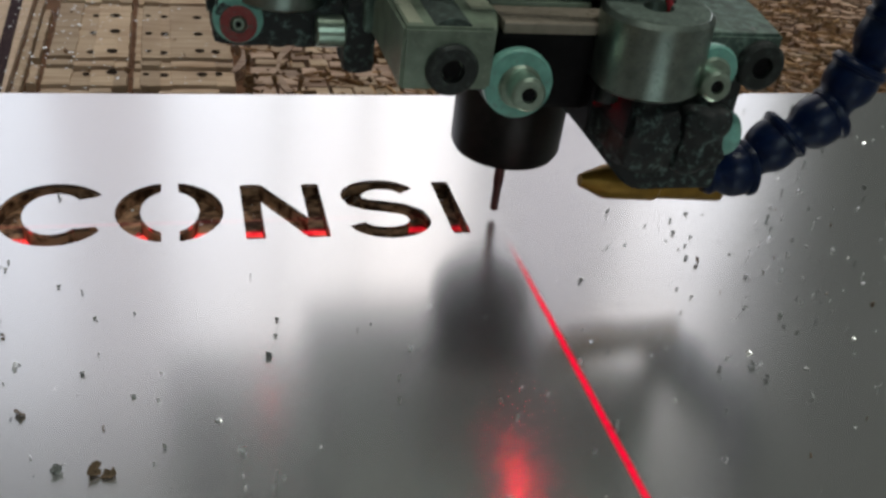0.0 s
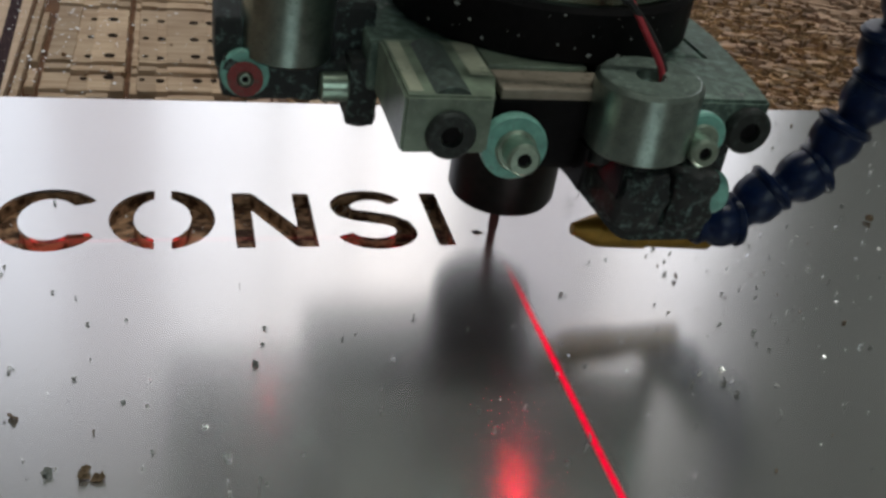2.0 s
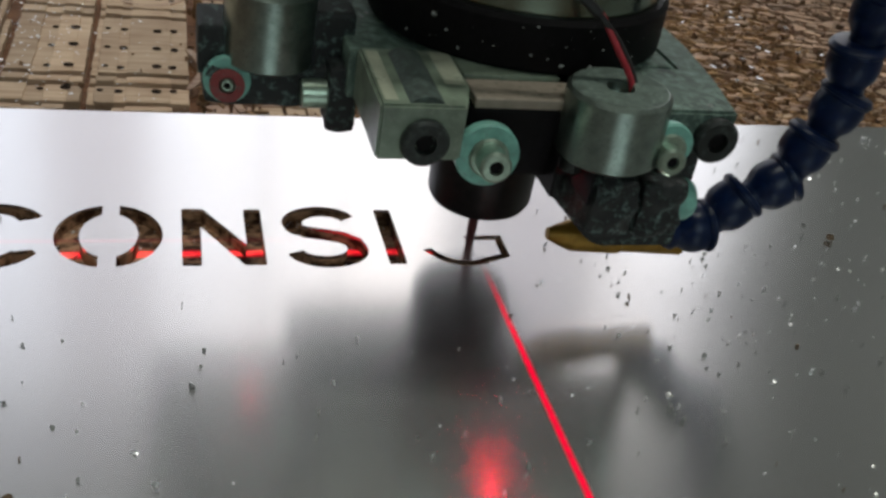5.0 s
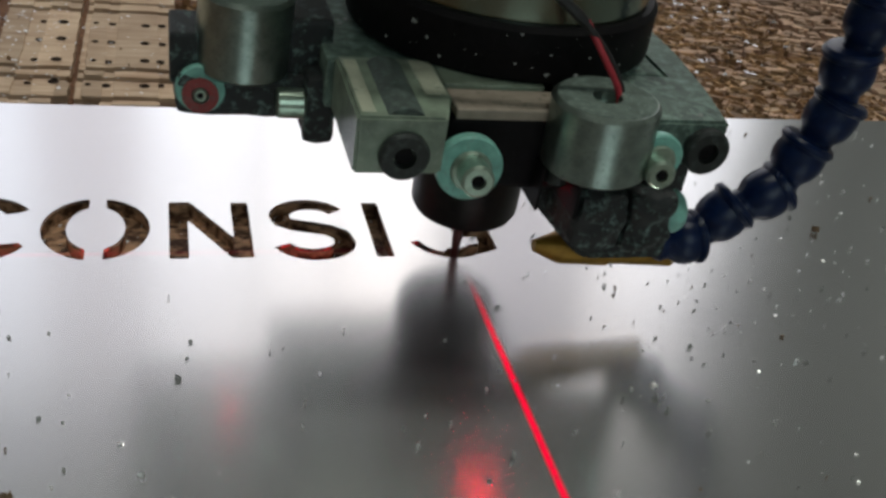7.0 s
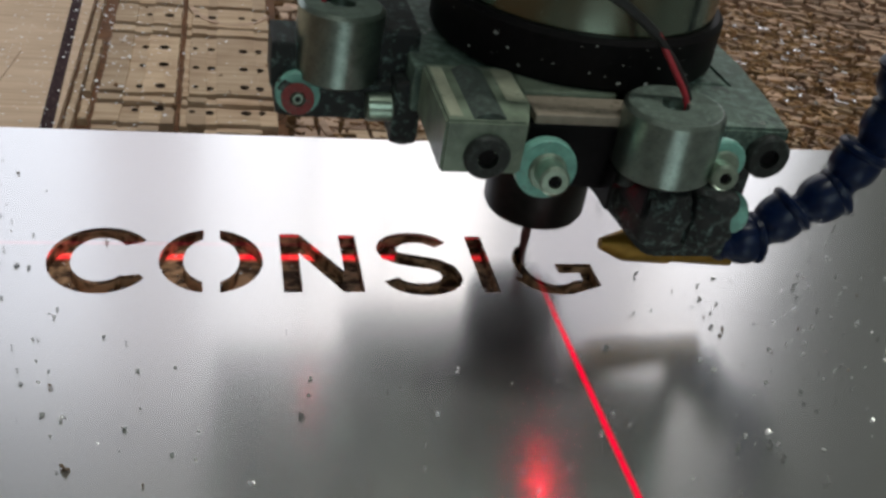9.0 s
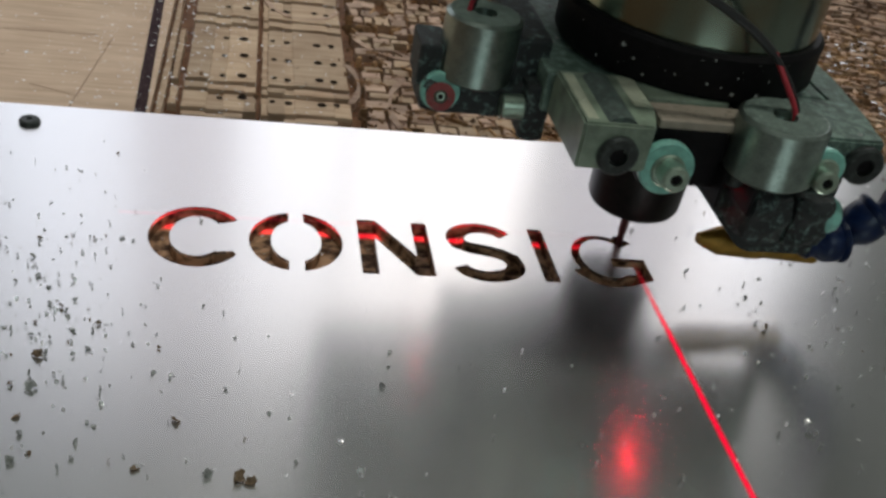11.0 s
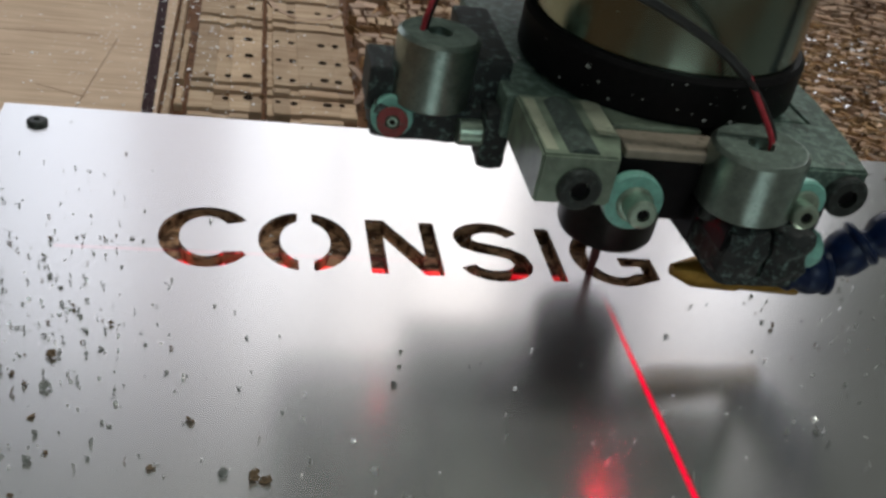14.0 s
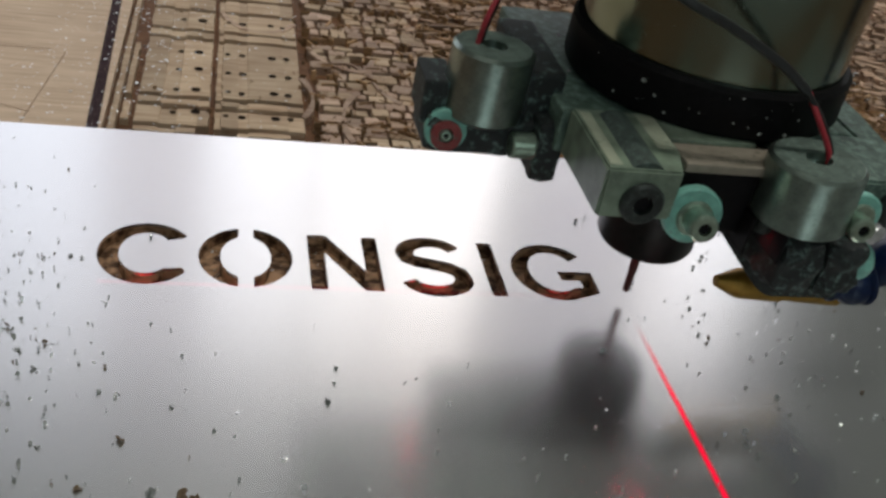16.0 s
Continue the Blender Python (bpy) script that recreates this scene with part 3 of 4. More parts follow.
# bracket round the spindle nose
bm = box(-62, 47.5, -34, 62, 76, 91.3, 1.2)
part("bracket_plate", bm, SIDE, head, "dusty grey bracket plate")
bm = bmesh.new()
vs = [(-60, -75), (-60, -35), (-31, -35), (-31, -60), (-35.5, -75)]
top = [bm.verts.new((x * MM, y * MM, 0.0935)) for x, y in vs]
low = [bm.verts.new((x * MM, y * MM, 0.0765)) for x, y in vs]
bm.faces.new(top)
bm.faces.new(low[::-1])
for j in range(5):
    bm.faces.new((top[j], low[j], low[(j + 1) % 5], top[(j + 1) % 5]))
bmesh.ops.recalc_face_normals(bm, faces=bm.faces[:])
bmesh.ops.bevel(bm, geom=bm.edges[:], offset=0.0008, segments=2, affect="EDGES")
part("clamp_block", bm, BAR, head, "pale machined clamp block")
part("screw_shank", lathe([(0, -1), (7.0, -1), (7.3, 0), (7.3, 34.5), (0, 34.5)], (-46.6, -39, 88.2), Matrix.Rotation(radians(90), 4, "X"), 32), PLATE, head, "dusty screw shank lying in the clamp block", 35)
# thin strips, paler than the block they lie on
part("pale_face", box(-38.6, -32.2, -60, -37, 93.2, 93.75, 0.2), BAR_PALE, head, "cream strip on the clamp block")
part("pale_face", box(-58.5, -54.5, -72, -38, 93.2, 93.7, 0.2), BAR_PALE, head, "cream strip on the clamp block")
part("clamp_rail", box(-31, 0, -52, -34.2, 86, 93.4, 0.8), BAR, head)
# cream strip paints the lit surfaces within the clamp's recess
part("lit_recess_strip", box(-30.5, 6, -66, -52.2, 89, 92.2, 0.6), BAR_PINK, head, "cream strip across the clamp gap")
# black block put in for the shade inside the clamp gap
part("gap_shade_block", box(-31, 26, -64, -35, 66, 88.6, 1.5), BLACK, head)
bm = bmesh.new()
vs = [(6, -68), (54, -68), (58.5, -45), (62, -15), (62, 30), (47.8, 30), (47.8, -34.5), (6, -34.5)]
top = [bm.verts.new((x * MM, y * MM, 0.0912)) for x, y in vs]
low = [bm.verts.new((x * MM, y * MM, 0.0765)) for x, y in vs]
bm.faces.new(top)
bm.faces.new(low[::-1])
for j in range(len(vs)):
    bm.faces.new((top[j], low[j], low[(j + 1) % len(vs)], top[(j + 1) % len(vs)]))
bmesh.ops.recalc_face_normals(bm, faces=bm.faces[:])
bmesh.ops.bevel(bm, geom=bm.edges[:], offset=0.001, segments=2, affect="EDGES")
part("side_block", bm, SIDE, head, "dusty grey side of the clamp")


def socket_screw(x, y, z, r, depth, mat, turn=None):
    """A round cap screw facing the operator, with its hexagon socket."""
    axis = (turn or Matrix.Identity(4)) @ Matrix.Rotation(radians(90), 4, "X")
    s = part("screw", lathe([(r, -6), (r, depth - 0.8), (r - 0.8, depth), (r * 0.45, depth), (r * 0.42, depth - r * 0.55), (0, depth - r * 0.6)], (x, y, z), axis, 28), mat, head, "", 30)
    part("socket", lathe([(r * 0.43, depth - r * 0.25), (0, depth - r * 0.3)], (x, y, z), axis, 6), BLACK, s)
    return s


def washer(x, y, z, r, hole, thick, mat, label, turn=None):
    axis = (turn or Matrix.Identity(4)) @ Matrix.Rotation(radians(90), 4, "X")
    return part("washer", lathe([(hole, 0), (r, 0), (r, thick - 0.6), (r - 0.6, thick), (hole, thick), (hole, 0)], (x, y, z), axis, 40), mat, head, label, 30)


socket_screw(-46.6, -75, 82.6, 7.0, 2.4, SCREW_DARK)
socket_screw(47.6, -68, 82.4, 7.3, 3.6, SCREW_DARK)
facing = Matrix.Rotation(radians(-4), 4, "Z") @ Matrix.Rotation(radians(-6), 4, "X")
washer(-26.4, -70.0, 77.2, 9.6, 0.4, 3.4, TEAL, "pale teal round knob", facing)
washer(-26.2, -73.4, 77.0, 6.0, 0.4, 1.2, SCREW, "thin steel washer under the screw", facing)
socket_screw(-26.2, -76.6, 77.6, 4.7, 5.6, SCREW, facing)
washer(28.9, -74, 83.6, 7.0, 0.4, 3.2, TEAL, "pale teal round knob", facing)
washer(28.4, -77.2, 82.6, 5.2, 0.4, 1.0, SCREW, "thin steel washer under the screw", facing)
socket_screw(27.4, -78.6, 81.0, 4.3, 4.8, SCREW, facing)


def laser(x, y, z0, z1, r, lean, lens, name_label):
    axis = Matrix.Rotation(radians(lean), 4, "Y")
    body = part("laser_housing", lathe([(0, 1), (r - 1.5, 0), (r, 1.2), (r, z1 - z0 - 1.2), (r - 1.2, z1 - z0), (4.2, z1 - z0), (4.0, z1 - z0 - 2.5), (0, z1 - z0 - 2.5)], (x, y, z0), axis, 48), TURNED, head, name_label, 30)
    part("dusty_top", lathe([(4.4, z1 - z0 - 0.3), (4.4, z1 - z0 + 0.15), (r - 1.6, z1 - z0 + 0.15), (r - 1.3, z1 - z0 - 0.1)], (x, y, z0), axis, 40), CAP, body, "dull dusty end face")
    part("lens_barrel", lathe([(3.7, 12), (3.7, -1.4), (3.1, -1.4), (3.0, 0.4)], lens, "z", 20), SCREW_DARK, body)
    if y < -40:
        part("laser_lens", box(lens[0] - 1.2, lens[0] + 4.0, lens[1] - 1, lens[1] + 7, lens[2] + 0.1, lens[2] + 0.8, 0.2), LASER_LENS, body, "glowing red laser lens")
    else:
        part("laser_lens", lathe([(0, 0.1), (3.0, 0.1), (3.0, 0.5)], lens, "z", 16), WEAK_LENS, body, "glowing red laser lens")
    return body


laser(12.4, -69, 76.6, 98.6, 15.7, -2, (2.5, -67, 72), "turned aluminium laser housing with a hole for its wires")
laser(-85.0, -15.5, 79.5, 104.5, 14.2, 2, (-85, -14, 66.4), "turned aluminium laser housing with a hole for its wires")

# added plates that keep the lens's red light off the clamps
for x in (-3.6, 6.7):
    part("added_light_baffle", box(x, x + 0.9, -76 if x > 0 else -71, -56, 62.5, 76.5, 0.2), BLACK, head)

# holder of the front laser and of the nozzle
bm = bmesh.new()
prof = [(-6, 77), (-5, 62), (1, 57), (23, 34), (28, 31.5), (56, 31.5), (56, 77)]
a = [bm.verts.new((x * MM, -0.0525, z * MM)) for x, z in prof]
b = [bm.verts.new((x * MM, -0.0445, z * MM)) for x, z in prof]
bm.faces.new(a)
bm.faces.new(b[::-1])
for j in range(len(prof)):
    bm.faces.new((a[j], b[j], b[(j + 1) % len(prof)], a[(j + 1) % len(prof)]))
bmesh.ops.recalc_face_normals(bm, faces=bm.faces[:])
bmesh.ops.bevel(bm, geom=bm.edges[:], offset=0.001, segments=2, affect="EDGES")
part("holder_plate", bm, BLACK_DUSTY, head, "dusty black slanted holder plate")


def lump(x0, x1, y0, y1, z0, z1, seed, rough=1.4):
    """A moulded block, caked with dust so that its faces are uneven."""
    bm = box(x0, x1, y0, y1, z0, z1, min(x1 - x0, z1 - z0) * 0.24)
    bmesh.ops.subdivide_edges(bm, edges=bm.edges[:], cuts=5, use_grid_fill=True)
    for v in bm.verts:
        n = noise.noise_vector(v.co * 160 + Vector((seed, 0, 0)))
        v.co += n * rough * 0.9 * MM + noise.noise_vector(v.co * 420) * rough * 0.35 * MM
    return bm


part("holder_clamp", lump(8, 24.5, -77, -53, 50.5, 71, 1.0, 2.0), BLACK_DUSTY, head, "dust-caked black clamp half", 60)
part("holder_clamp", lump(25, 41, -76, -53, 50.5, 70, 7.0, 2.0), BLACK_DUSTY, head, "dust-caked black clamp half", 60)
part("clamp_knob", lathe([(0, -2), (6.2, -2), (7.0, 0), (7.0, 3.6), (6, 5.5), (0, 5.5)], (41.0, -67, 60.0), "x", 24), TEAL, head, "pale teal clamp knob", 35)
part("laser_cradle", lathe([(7, 68), (7, 77.4), (4, 77.4), (4, 68), (7, 68)], (15.5, -67, 0), "z", 36), BLACK_DUSTY, head, "", 35)

# air nozzle
part("nozzle", lathe([(0, 0), (2.2, 0.2), (5.6, 8.5), (6.0, 10), (6.0, 28), (5.0, 29), (5.2, 30), (5.2, 54), (0, 54)], (15.2, -36, 26.6), Matrix.Rotation(radians(4), 4, "Y") @ Matrix.Rotation(radians(90), 4, "Y"), 28), BRASS, head, "worn brass air nozzle", 30)

hose_line = [(62, -41, 30.5), (75.5, -41, 35.2), (89, -41, 45.6), (101.5, -41, 57), (108.2, -41, 72.5), (111.3, -41, 89.5), (112.2, -41, 107), (111, -40, 124), (107.5, -37, 140.5), (102, -32, 156), (95, -24, 170)]
for k, (p, q) in enumerate(zip(hose_line, hose_line[1:])):
    # every link sits a little askew in the socket of the one before
    d = Vector(q) - Vector(p)
    n = d.length
    sway = Matrix.Rotation(radians((7, -9, 8, -6)[k % 4]), 4, "Y")
    axis = sway @ d.to_track_quat("Z", "Y").to_matrix().to_4x4()
    link = part("hose_link", lathe([(4.0, -4.5), (5.2, -4.2), (6.4, -2.4), (6.0, 0.4), (6.5, n * 0.12), (8.3, n * 0.26), (9.1, n * 0.42), (9.2, n * 0.62), (8.8, n * 0.76), (9.5, n * 0.80), (9.6, n * 0.93), (8.8, n * 0.98), (6.2, n * 1.0), (4, n * 1.0)], p, axis, 28), BLUE, head, "", 28)
    part("lip", lathe([(9.3, n * 0.82), (9.95, n * 0.84), (9.95, n * 0.90), (9.3, n * 0.92)], p, axis, 28), BLUE, link, "", 30)

# wires to the lasers: the red one runs behind the black one higher up
front = [(17, -67, 94), (16, -66, 100), (10, -64, 109), (3, -62, 117.5), (-8, -60, 125), (-28, -58, 134.5), (-45, -56, 141), (-60, -44, 150), (-66, -20, 175), (-62, 10, 230)]
side = [(-90, -15, 100), (-89.5, -15, 107), (-87, -14, 117), (-78, -6, 138), (-70, 4, 160), (-62, 20, 190)]
for run in (front, side):
    part("wire", tube([(x + (-0.6 if k < 3 else 0.9), y - (0.9 if k < 3 else -0.9), z) for k, (x, y, z) in enumerate(run[:4])], 0.95), RED_WIRE, head, "thin red wire", 60)
    part("wire", tube([(x + (0.9 if k < 3 else -0.5), y + (0.9 if k < 3 else -0.9), z + 0.4) for k, (x, y, z) in enumerate(run[:4])], 0.95), BLACK_WIRE, head, "thin black wire", 60)

# dark sleeve round both wires above the red ends
for run in (front, side):
    part("wire_sleeve", tube(run[3:], 1.55), BLACK_WIRE, head, "thin black sleeve", 60)

# left laser's holder
part("holder_arm", lump(-105, -62, -24, 2, 67, 81, 3.0, 0.9), BLACK_DUSTY, head, "dust-caked black arm under the laser", 60)
part("holder_tab", box(-106.5, -96, -20, 0, 76, 92, 1.2), BLACK_DUSTY, head)
part("holder_tab", lump(-67, -57.5, -31, -14, 62, 84, 5.0, 0.8), BLACK_DUSTY, head, "", 60)
part("holder_post", box(-72, -58, -20, 30, 78, 98, 1.5), BLACK_DUSTY, head)
washer(-97.4, -20.5, 75.6, 7.4, 0.4, 3.6, TEAL, "pale teal round knob", facing)
part("washer", lathe([(2.6, 0), (5.4, 0), (5.4, 0.7), (2.6, 0.7), (2.6, 0)], (-97.6, -25.2, 74.8), facing @ Matrix.Rotation(radians(90), 4, "X"), 28), RED, head, "red ring round the knob", 30)
socket_screw(-97.6, -25.0, 74.8, 2.4, 1.0, SCREW, facing)
part("screw", lathe([(0, -4.5), (4.2, -4.5), (4.7, -4), (4.7, 3.5), (4.2, 4.2), (0, 4.2)], (-70.8, -27, 74), "x", 24), SCREW, head, "short bright steel screw", 30)

# carriage that holds the spindle
part("carriage_plate", box(-124, 52, 64, 84, 116, 620, 6), CARRIAGE, head, "dark green carriage plate behind the spindle")
part("spindle_clamp", box(-66, 58, -30, 66, 215, 285, 3), CARRIAGE, head, "dark green clamp round the spindle")

# chips and dust that cling to the bracket and the flange
rk = random.Random(31)
bm = bmesh.new()
for k in range(420):
    if k % 12:
        x, y, z = rk.uniform(-60, 50), rk.uniform(-66, 58), 93.0
        if math.hypot(x, y) < 52 or (y < -34 and not (x < -33 or x > 8)):
            continue
        if y < -34:
            z = 93.4 if x < 0 else 91.1
        out = Vector((0, 0, 1))
    else:
        a = rk.uniform(-2.9, -0.2)
        x, y, z = 51.1 * math.cos(a), 51.1 * math.sin(a), rk.uniform(95, 109)
        out = Vector((math.cos(a), math.sin(a), 0))
    q = out.to_track_quat("Z", "Y")
    r = rk.uniform(0.12, 0.35) + rk.random() ** 6 * 1.0
    ring = [bm.verts.new((Vector((x, y, z)) + q @ Vector((r * rk.uniform(0.6, 1.2) * math.cos(j * 1.57 + 0.3), r * rk.uniform(0.4, 1.0) * math.sin(j * 1.57 + 0.3), 0))) * MM) for j in range(4)]
    tip = bm.verts.new((Vector((x, y, z)) + out * r * 0.5) * MM)
    for j in range(4):
        bm.faces.new((ring[j], ring[(j + 1) % 4], tip))
tagged(part("clinging_dust", bm, GREY_CHIP, head, "pale chips and dust on the bracket"), kind="stuff")

# laser light on the work, painted by thin glowing strips over the surfaces
BEAMS = []
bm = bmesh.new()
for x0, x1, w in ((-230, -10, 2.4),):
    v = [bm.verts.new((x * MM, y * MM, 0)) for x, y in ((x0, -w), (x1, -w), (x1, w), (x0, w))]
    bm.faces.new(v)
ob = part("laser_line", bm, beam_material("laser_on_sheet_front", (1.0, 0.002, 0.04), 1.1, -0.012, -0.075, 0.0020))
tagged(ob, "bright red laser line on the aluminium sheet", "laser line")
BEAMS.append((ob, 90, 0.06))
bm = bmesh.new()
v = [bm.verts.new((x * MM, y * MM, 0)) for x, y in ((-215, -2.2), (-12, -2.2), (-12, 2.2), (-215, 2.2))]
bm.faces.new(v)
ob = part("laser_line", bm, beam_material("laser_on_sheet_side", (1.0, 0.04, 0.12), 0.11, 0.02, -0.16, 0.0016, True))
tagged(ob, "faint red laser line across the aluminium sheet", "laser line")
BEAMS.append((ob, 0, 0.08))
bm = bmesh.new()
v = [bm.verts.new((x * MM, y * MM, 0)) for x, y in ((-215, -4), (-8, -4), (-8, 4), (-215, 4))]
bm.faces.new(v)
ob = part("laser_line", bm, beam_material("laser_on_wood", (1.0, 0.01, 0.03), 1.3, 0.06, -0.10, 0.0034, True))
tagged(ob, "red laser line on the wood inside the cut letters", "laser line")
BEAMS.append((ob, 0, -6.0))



# ---- swarf and crumbs ----
def crumbs(name, mat, spots, label, tilt=6.0):
    bm = bmesh.new()
    for x, y, z, r in spots:
        rr = random.Random(int(x * 977 + y * 131))
        vs = []
        m = Euler((rr.uniform(-tilt, tilt), rr.uniform(-tilt, tilt), rr.uniform(0, 6))).to_matrix()
        for a in range(3):
            for s in (-1, 1):
                v = Vector((0, 0, 0))
                v[a] = s * r * rr.uniform(0.5, 1.3) * (0.2 if a == 2 else 1)
                vs.append(m @ v)
        low = min(v.z for v in vs)
        bv = [bm.verts.new(((v.x + x) * MM, (v.y + y) * MM, (v.z - low + z) * MM)) for v in vs]
        for i in (0, 1):
            for j in (2, 3):
                for k in (4, 5):
                    bm.faces.new((bv[i], bv[j], bv[k]))
    bmesh.ops.recalc_face_normals(bm, faces=bm.faces[:])
    ob = part(name, bm, mat)
    return tagged(ob, label, "swarf", kind="stuff")


rc = random.Random(5)


def on_sheet(n, size):
    out = []
    while len(out) < n:
        k = rc.random()
        if k < 0.55:
            x, y = rc.gauss(-118, 26), rc.gauss(-40, 60)
        elif k < 0.72:
            x, y = rc.gauss(165, 45), rc.uniform(-90, 115)
        else:
            x, y = rc.uniform(-158, 330), rc.uniform(-170, -12)
        if -158 < x < 350 and -170 < y < 112 and not (-90 < x < 132 and -8 < y < 48) and not (-70 < x < 110 and y > -60 and rc.random() < 0.75) and not (-60 < x < 130 and 0 < y and rc.random() < 0.93):
            out.append((x, y, 0, size()))
    return out


right_side = [(rc.uniform(185, 372), rc.uniform(-60, 113), 0, rc.uniform(0.3, 0.75) + rc.random() ** 5 * 0.8) for k in range(170)]
crumbs("metal_swarf", CHIP, right_side[:110] + on_sheet(270, lambda: rc.uniform(0.3, 1.0)), "bright aluminium flakes strewn on the sheet")
crumbs("grey_crumbs", GREY_CHIP, right_side[110:] + on_sheet(430, lambda: rc.uniform(0.25, 0.75) + rc.random() ** 5 * 1.1), "dull grey metal crumbs strewn on the sheet")
crumbs("wood_crumbs", WOOD_CHIP, on_sheet(70, lambda: rc.uniform(0.3, 0.8) + rc.random() ** 4 * 1.4), "brown wood crumbs strewn on the sheet")
glints = [(rc.uniform(-220, 480) if k % 3 else rc.gauss(-95, 30), rc.uniform(127, 360), -1.6 + rc.uniform(0, 0.4), rc.uniform(0.35, 0.7) + rc.random() ** 5 * 0.7) for k in range(1300)]
glints = [(x, y, z, r * (0.30 if x > 8 else 1.0)) for x, y, z, r in glints]
crumbs("metal_glints", CHIP, glints, "bright aluminium flakes strewn on the wooden board", 0.22)
litter = [(rc.uniform(-92, 560) if k % 9 == 0 else rc.uniform(4, 560), rc.uniform(126, 400), rc.uniform(-4.5, -1.6), rc.uniform(0.4, 1.0) + rc.random() ** 3 * 1.6) for k in range(2000)]
crumbs("wood_litter", LITTER, litter, "reddish wood crumbs littering the carved board")
inside = []
for k in range(130):
    x, y = rc.uniform(-84, 84), rc.uniform(-1, 40)
    inside.append((x, y, -6.2, rc.uniform(0.4, 1.0)))
crumbs("pocket_flakes", CHIP, inside, "aluminium flakes lying in the cut letters")


def chip(name, x, y, r, seed, mat, label, category, group, curl):
    """A torn shaving: a few bent ragged flakes stuck together, resting on the sheet."""
    rr = random.Random(seed)
    r *= 0.75
    bm = bmesh.new()
    for k in range(2 if r < 1.4 else 4):
        m = Euler((rr.uniform(-0.9, 0.9), rr.uniform(-0.9, 0.9), rr.uniform(0, 6.3))).to_matrix()
        n, w, t = 5, r * rr.uniform(0.45, 0.8), r * 0.14
        shift = Vector((rr.uniform(-0.5, 0.5) * r, rr.uniform(-0.4, 0.4) * r, rr.uniform(0, 0.4) * r))
        rows = []
        for i in range(n):
            s = i / (n - 1) - 0.5
            a = s * curl
            c = Vector((math.sin(a) * r * 1.6 / max(curl, 0.3), 0, (1 - math.cos(a)) * r * 1.6 / max(curl, 0.3)))
            ww = w * (1 - 0.5 * abs(s)) * rr.uniform(0.6, 1.1)
            rows.append([m @ (c + Vector((rr.uniform(-0.1, 0.1) * r, d * ww, e * t))) + shift for d, e in ((-1, -1), (1, -1), (1, 1), (-1, 1))])
        vs = [[bm.verts.new(v * MM) for v in row] for row in rows]
        for p, q in zip(vs, vs[1:]):
            for j in range(4):
                bm.faces.new((p[j], p[(j + 1) % 4], q[(j + 1) % 4], q[j]))
        bm.faces.new(vs[0][::-1])
        bm.faces.new(vs[-1])
    bmesh.ops.recalc_face_normals(bm, faces=bm.faces[:])
    low = min(v.co.z for v in bm.verts)
    for v in bm.verts:
        v.co.z -= low
    ob = part(name, bm, mat)
    ob.location = (x * MM, y * MM, 0)
    return tagged(ob, label, category, group)


METAL_SPOTS = [(-77, -14, 1.1), (-112, -32, 1.3), (-109, -51, 1), (-68, -63, 1.3), (-103, -66, 1.2), (-88, -76, 1.3), (-14, -91, 1.1), (364, 113, 2.2), (310, 58, 1.3), (302, 29, 1.2), (290, -10, 1.1), (368, 98, 1.0), (198, -76, 1.3), (-8, -104, 1.6), (-64, 31.5, 1.4)]
GREY_SPOTS = [(-123, 1, 1.6), (-119, -11, 1.5), (-114, -17, 1.2), (-60, -25, 1), (-125, -27, 1), (-124, -40, 1.2), (-115, -44, 1.2), (-102, -41, 1.5), (-96, -50, 1.4), (-82, -47, 1.1), (-48, -42, 1.1), (-74, -61, 1.3), (-110, -69, 2.2), (-50, -68, 1.2), (-91, -84, 1.2), (-109, -89, 1.6), (-93, -92, 1.4), (-110, -100, 2), (-54, -105, 1.9), (5, -56, 1.0), (-28, -100, 1.2), (245, 8, 0.9), (167, -56, 1.2), (6, -48, 1.2), (-93, 16, 1.2), (-89, 15, 1.0), (163, -6, 1.2), (166, 3, 1), (164, -15, 1)]
WOOD_SPOTS = [(-115, -37, 1.1), (-111, -54, 2.2), (-121, -63, 1.2), (-117, -68, 1.3), (-65, -83, 1.8), (-105, -97, 1.2), (-75, -103, 1.7), (295, 108, 1.4), (328, 42, 1.3), (278, 13, 2.4), (-45, -107, 2.8), (-41.5, -108, 2.0)]
for k, (x, y, r) in enumerate(METAL_SPOTS):
    chip("metal_chip", x, y, r, 100 + k, CHIP, "bright curled aluminium chip lying on the sheet", "metal chip", "bright chips on the sheet", 1.8)
for k, (x, y, r) in enumerate(GREY_SPOTS):
    chip("metal_chip", x, y, r, 200 + k, GREY_CHIP, "dull grey metal shaving lying on the sheet", "metal chip", "grey shavings on the sheet", 1.2)
for k, (x, y, r) in enumerate(WOOD_SPOTS):
    chip("wood_chip", x, y, r, 300 + k, WOOD_CHIP, "ragged brown wood chip lying on the sheet", "wood chip", "wood chips on the sheet", 0.8)

# clamping screw in the sheet's corner
fixing = empty("fixing_screw", (-0.1438, 0.1044, 0))
tagged(fixing, "dark countersunk screw holding the sheet's corner", "screw")
part("screw_head", lathe([(0, -1.2), (4.6, -1.2), (4.6, 0.5), (3.8, 1.2), (1.4, 1.2), (1.2, 0.4), (0, 0.4)], (0, 0, 0.9), "z", 24), SCREW_DARK, fixing, "", 30)

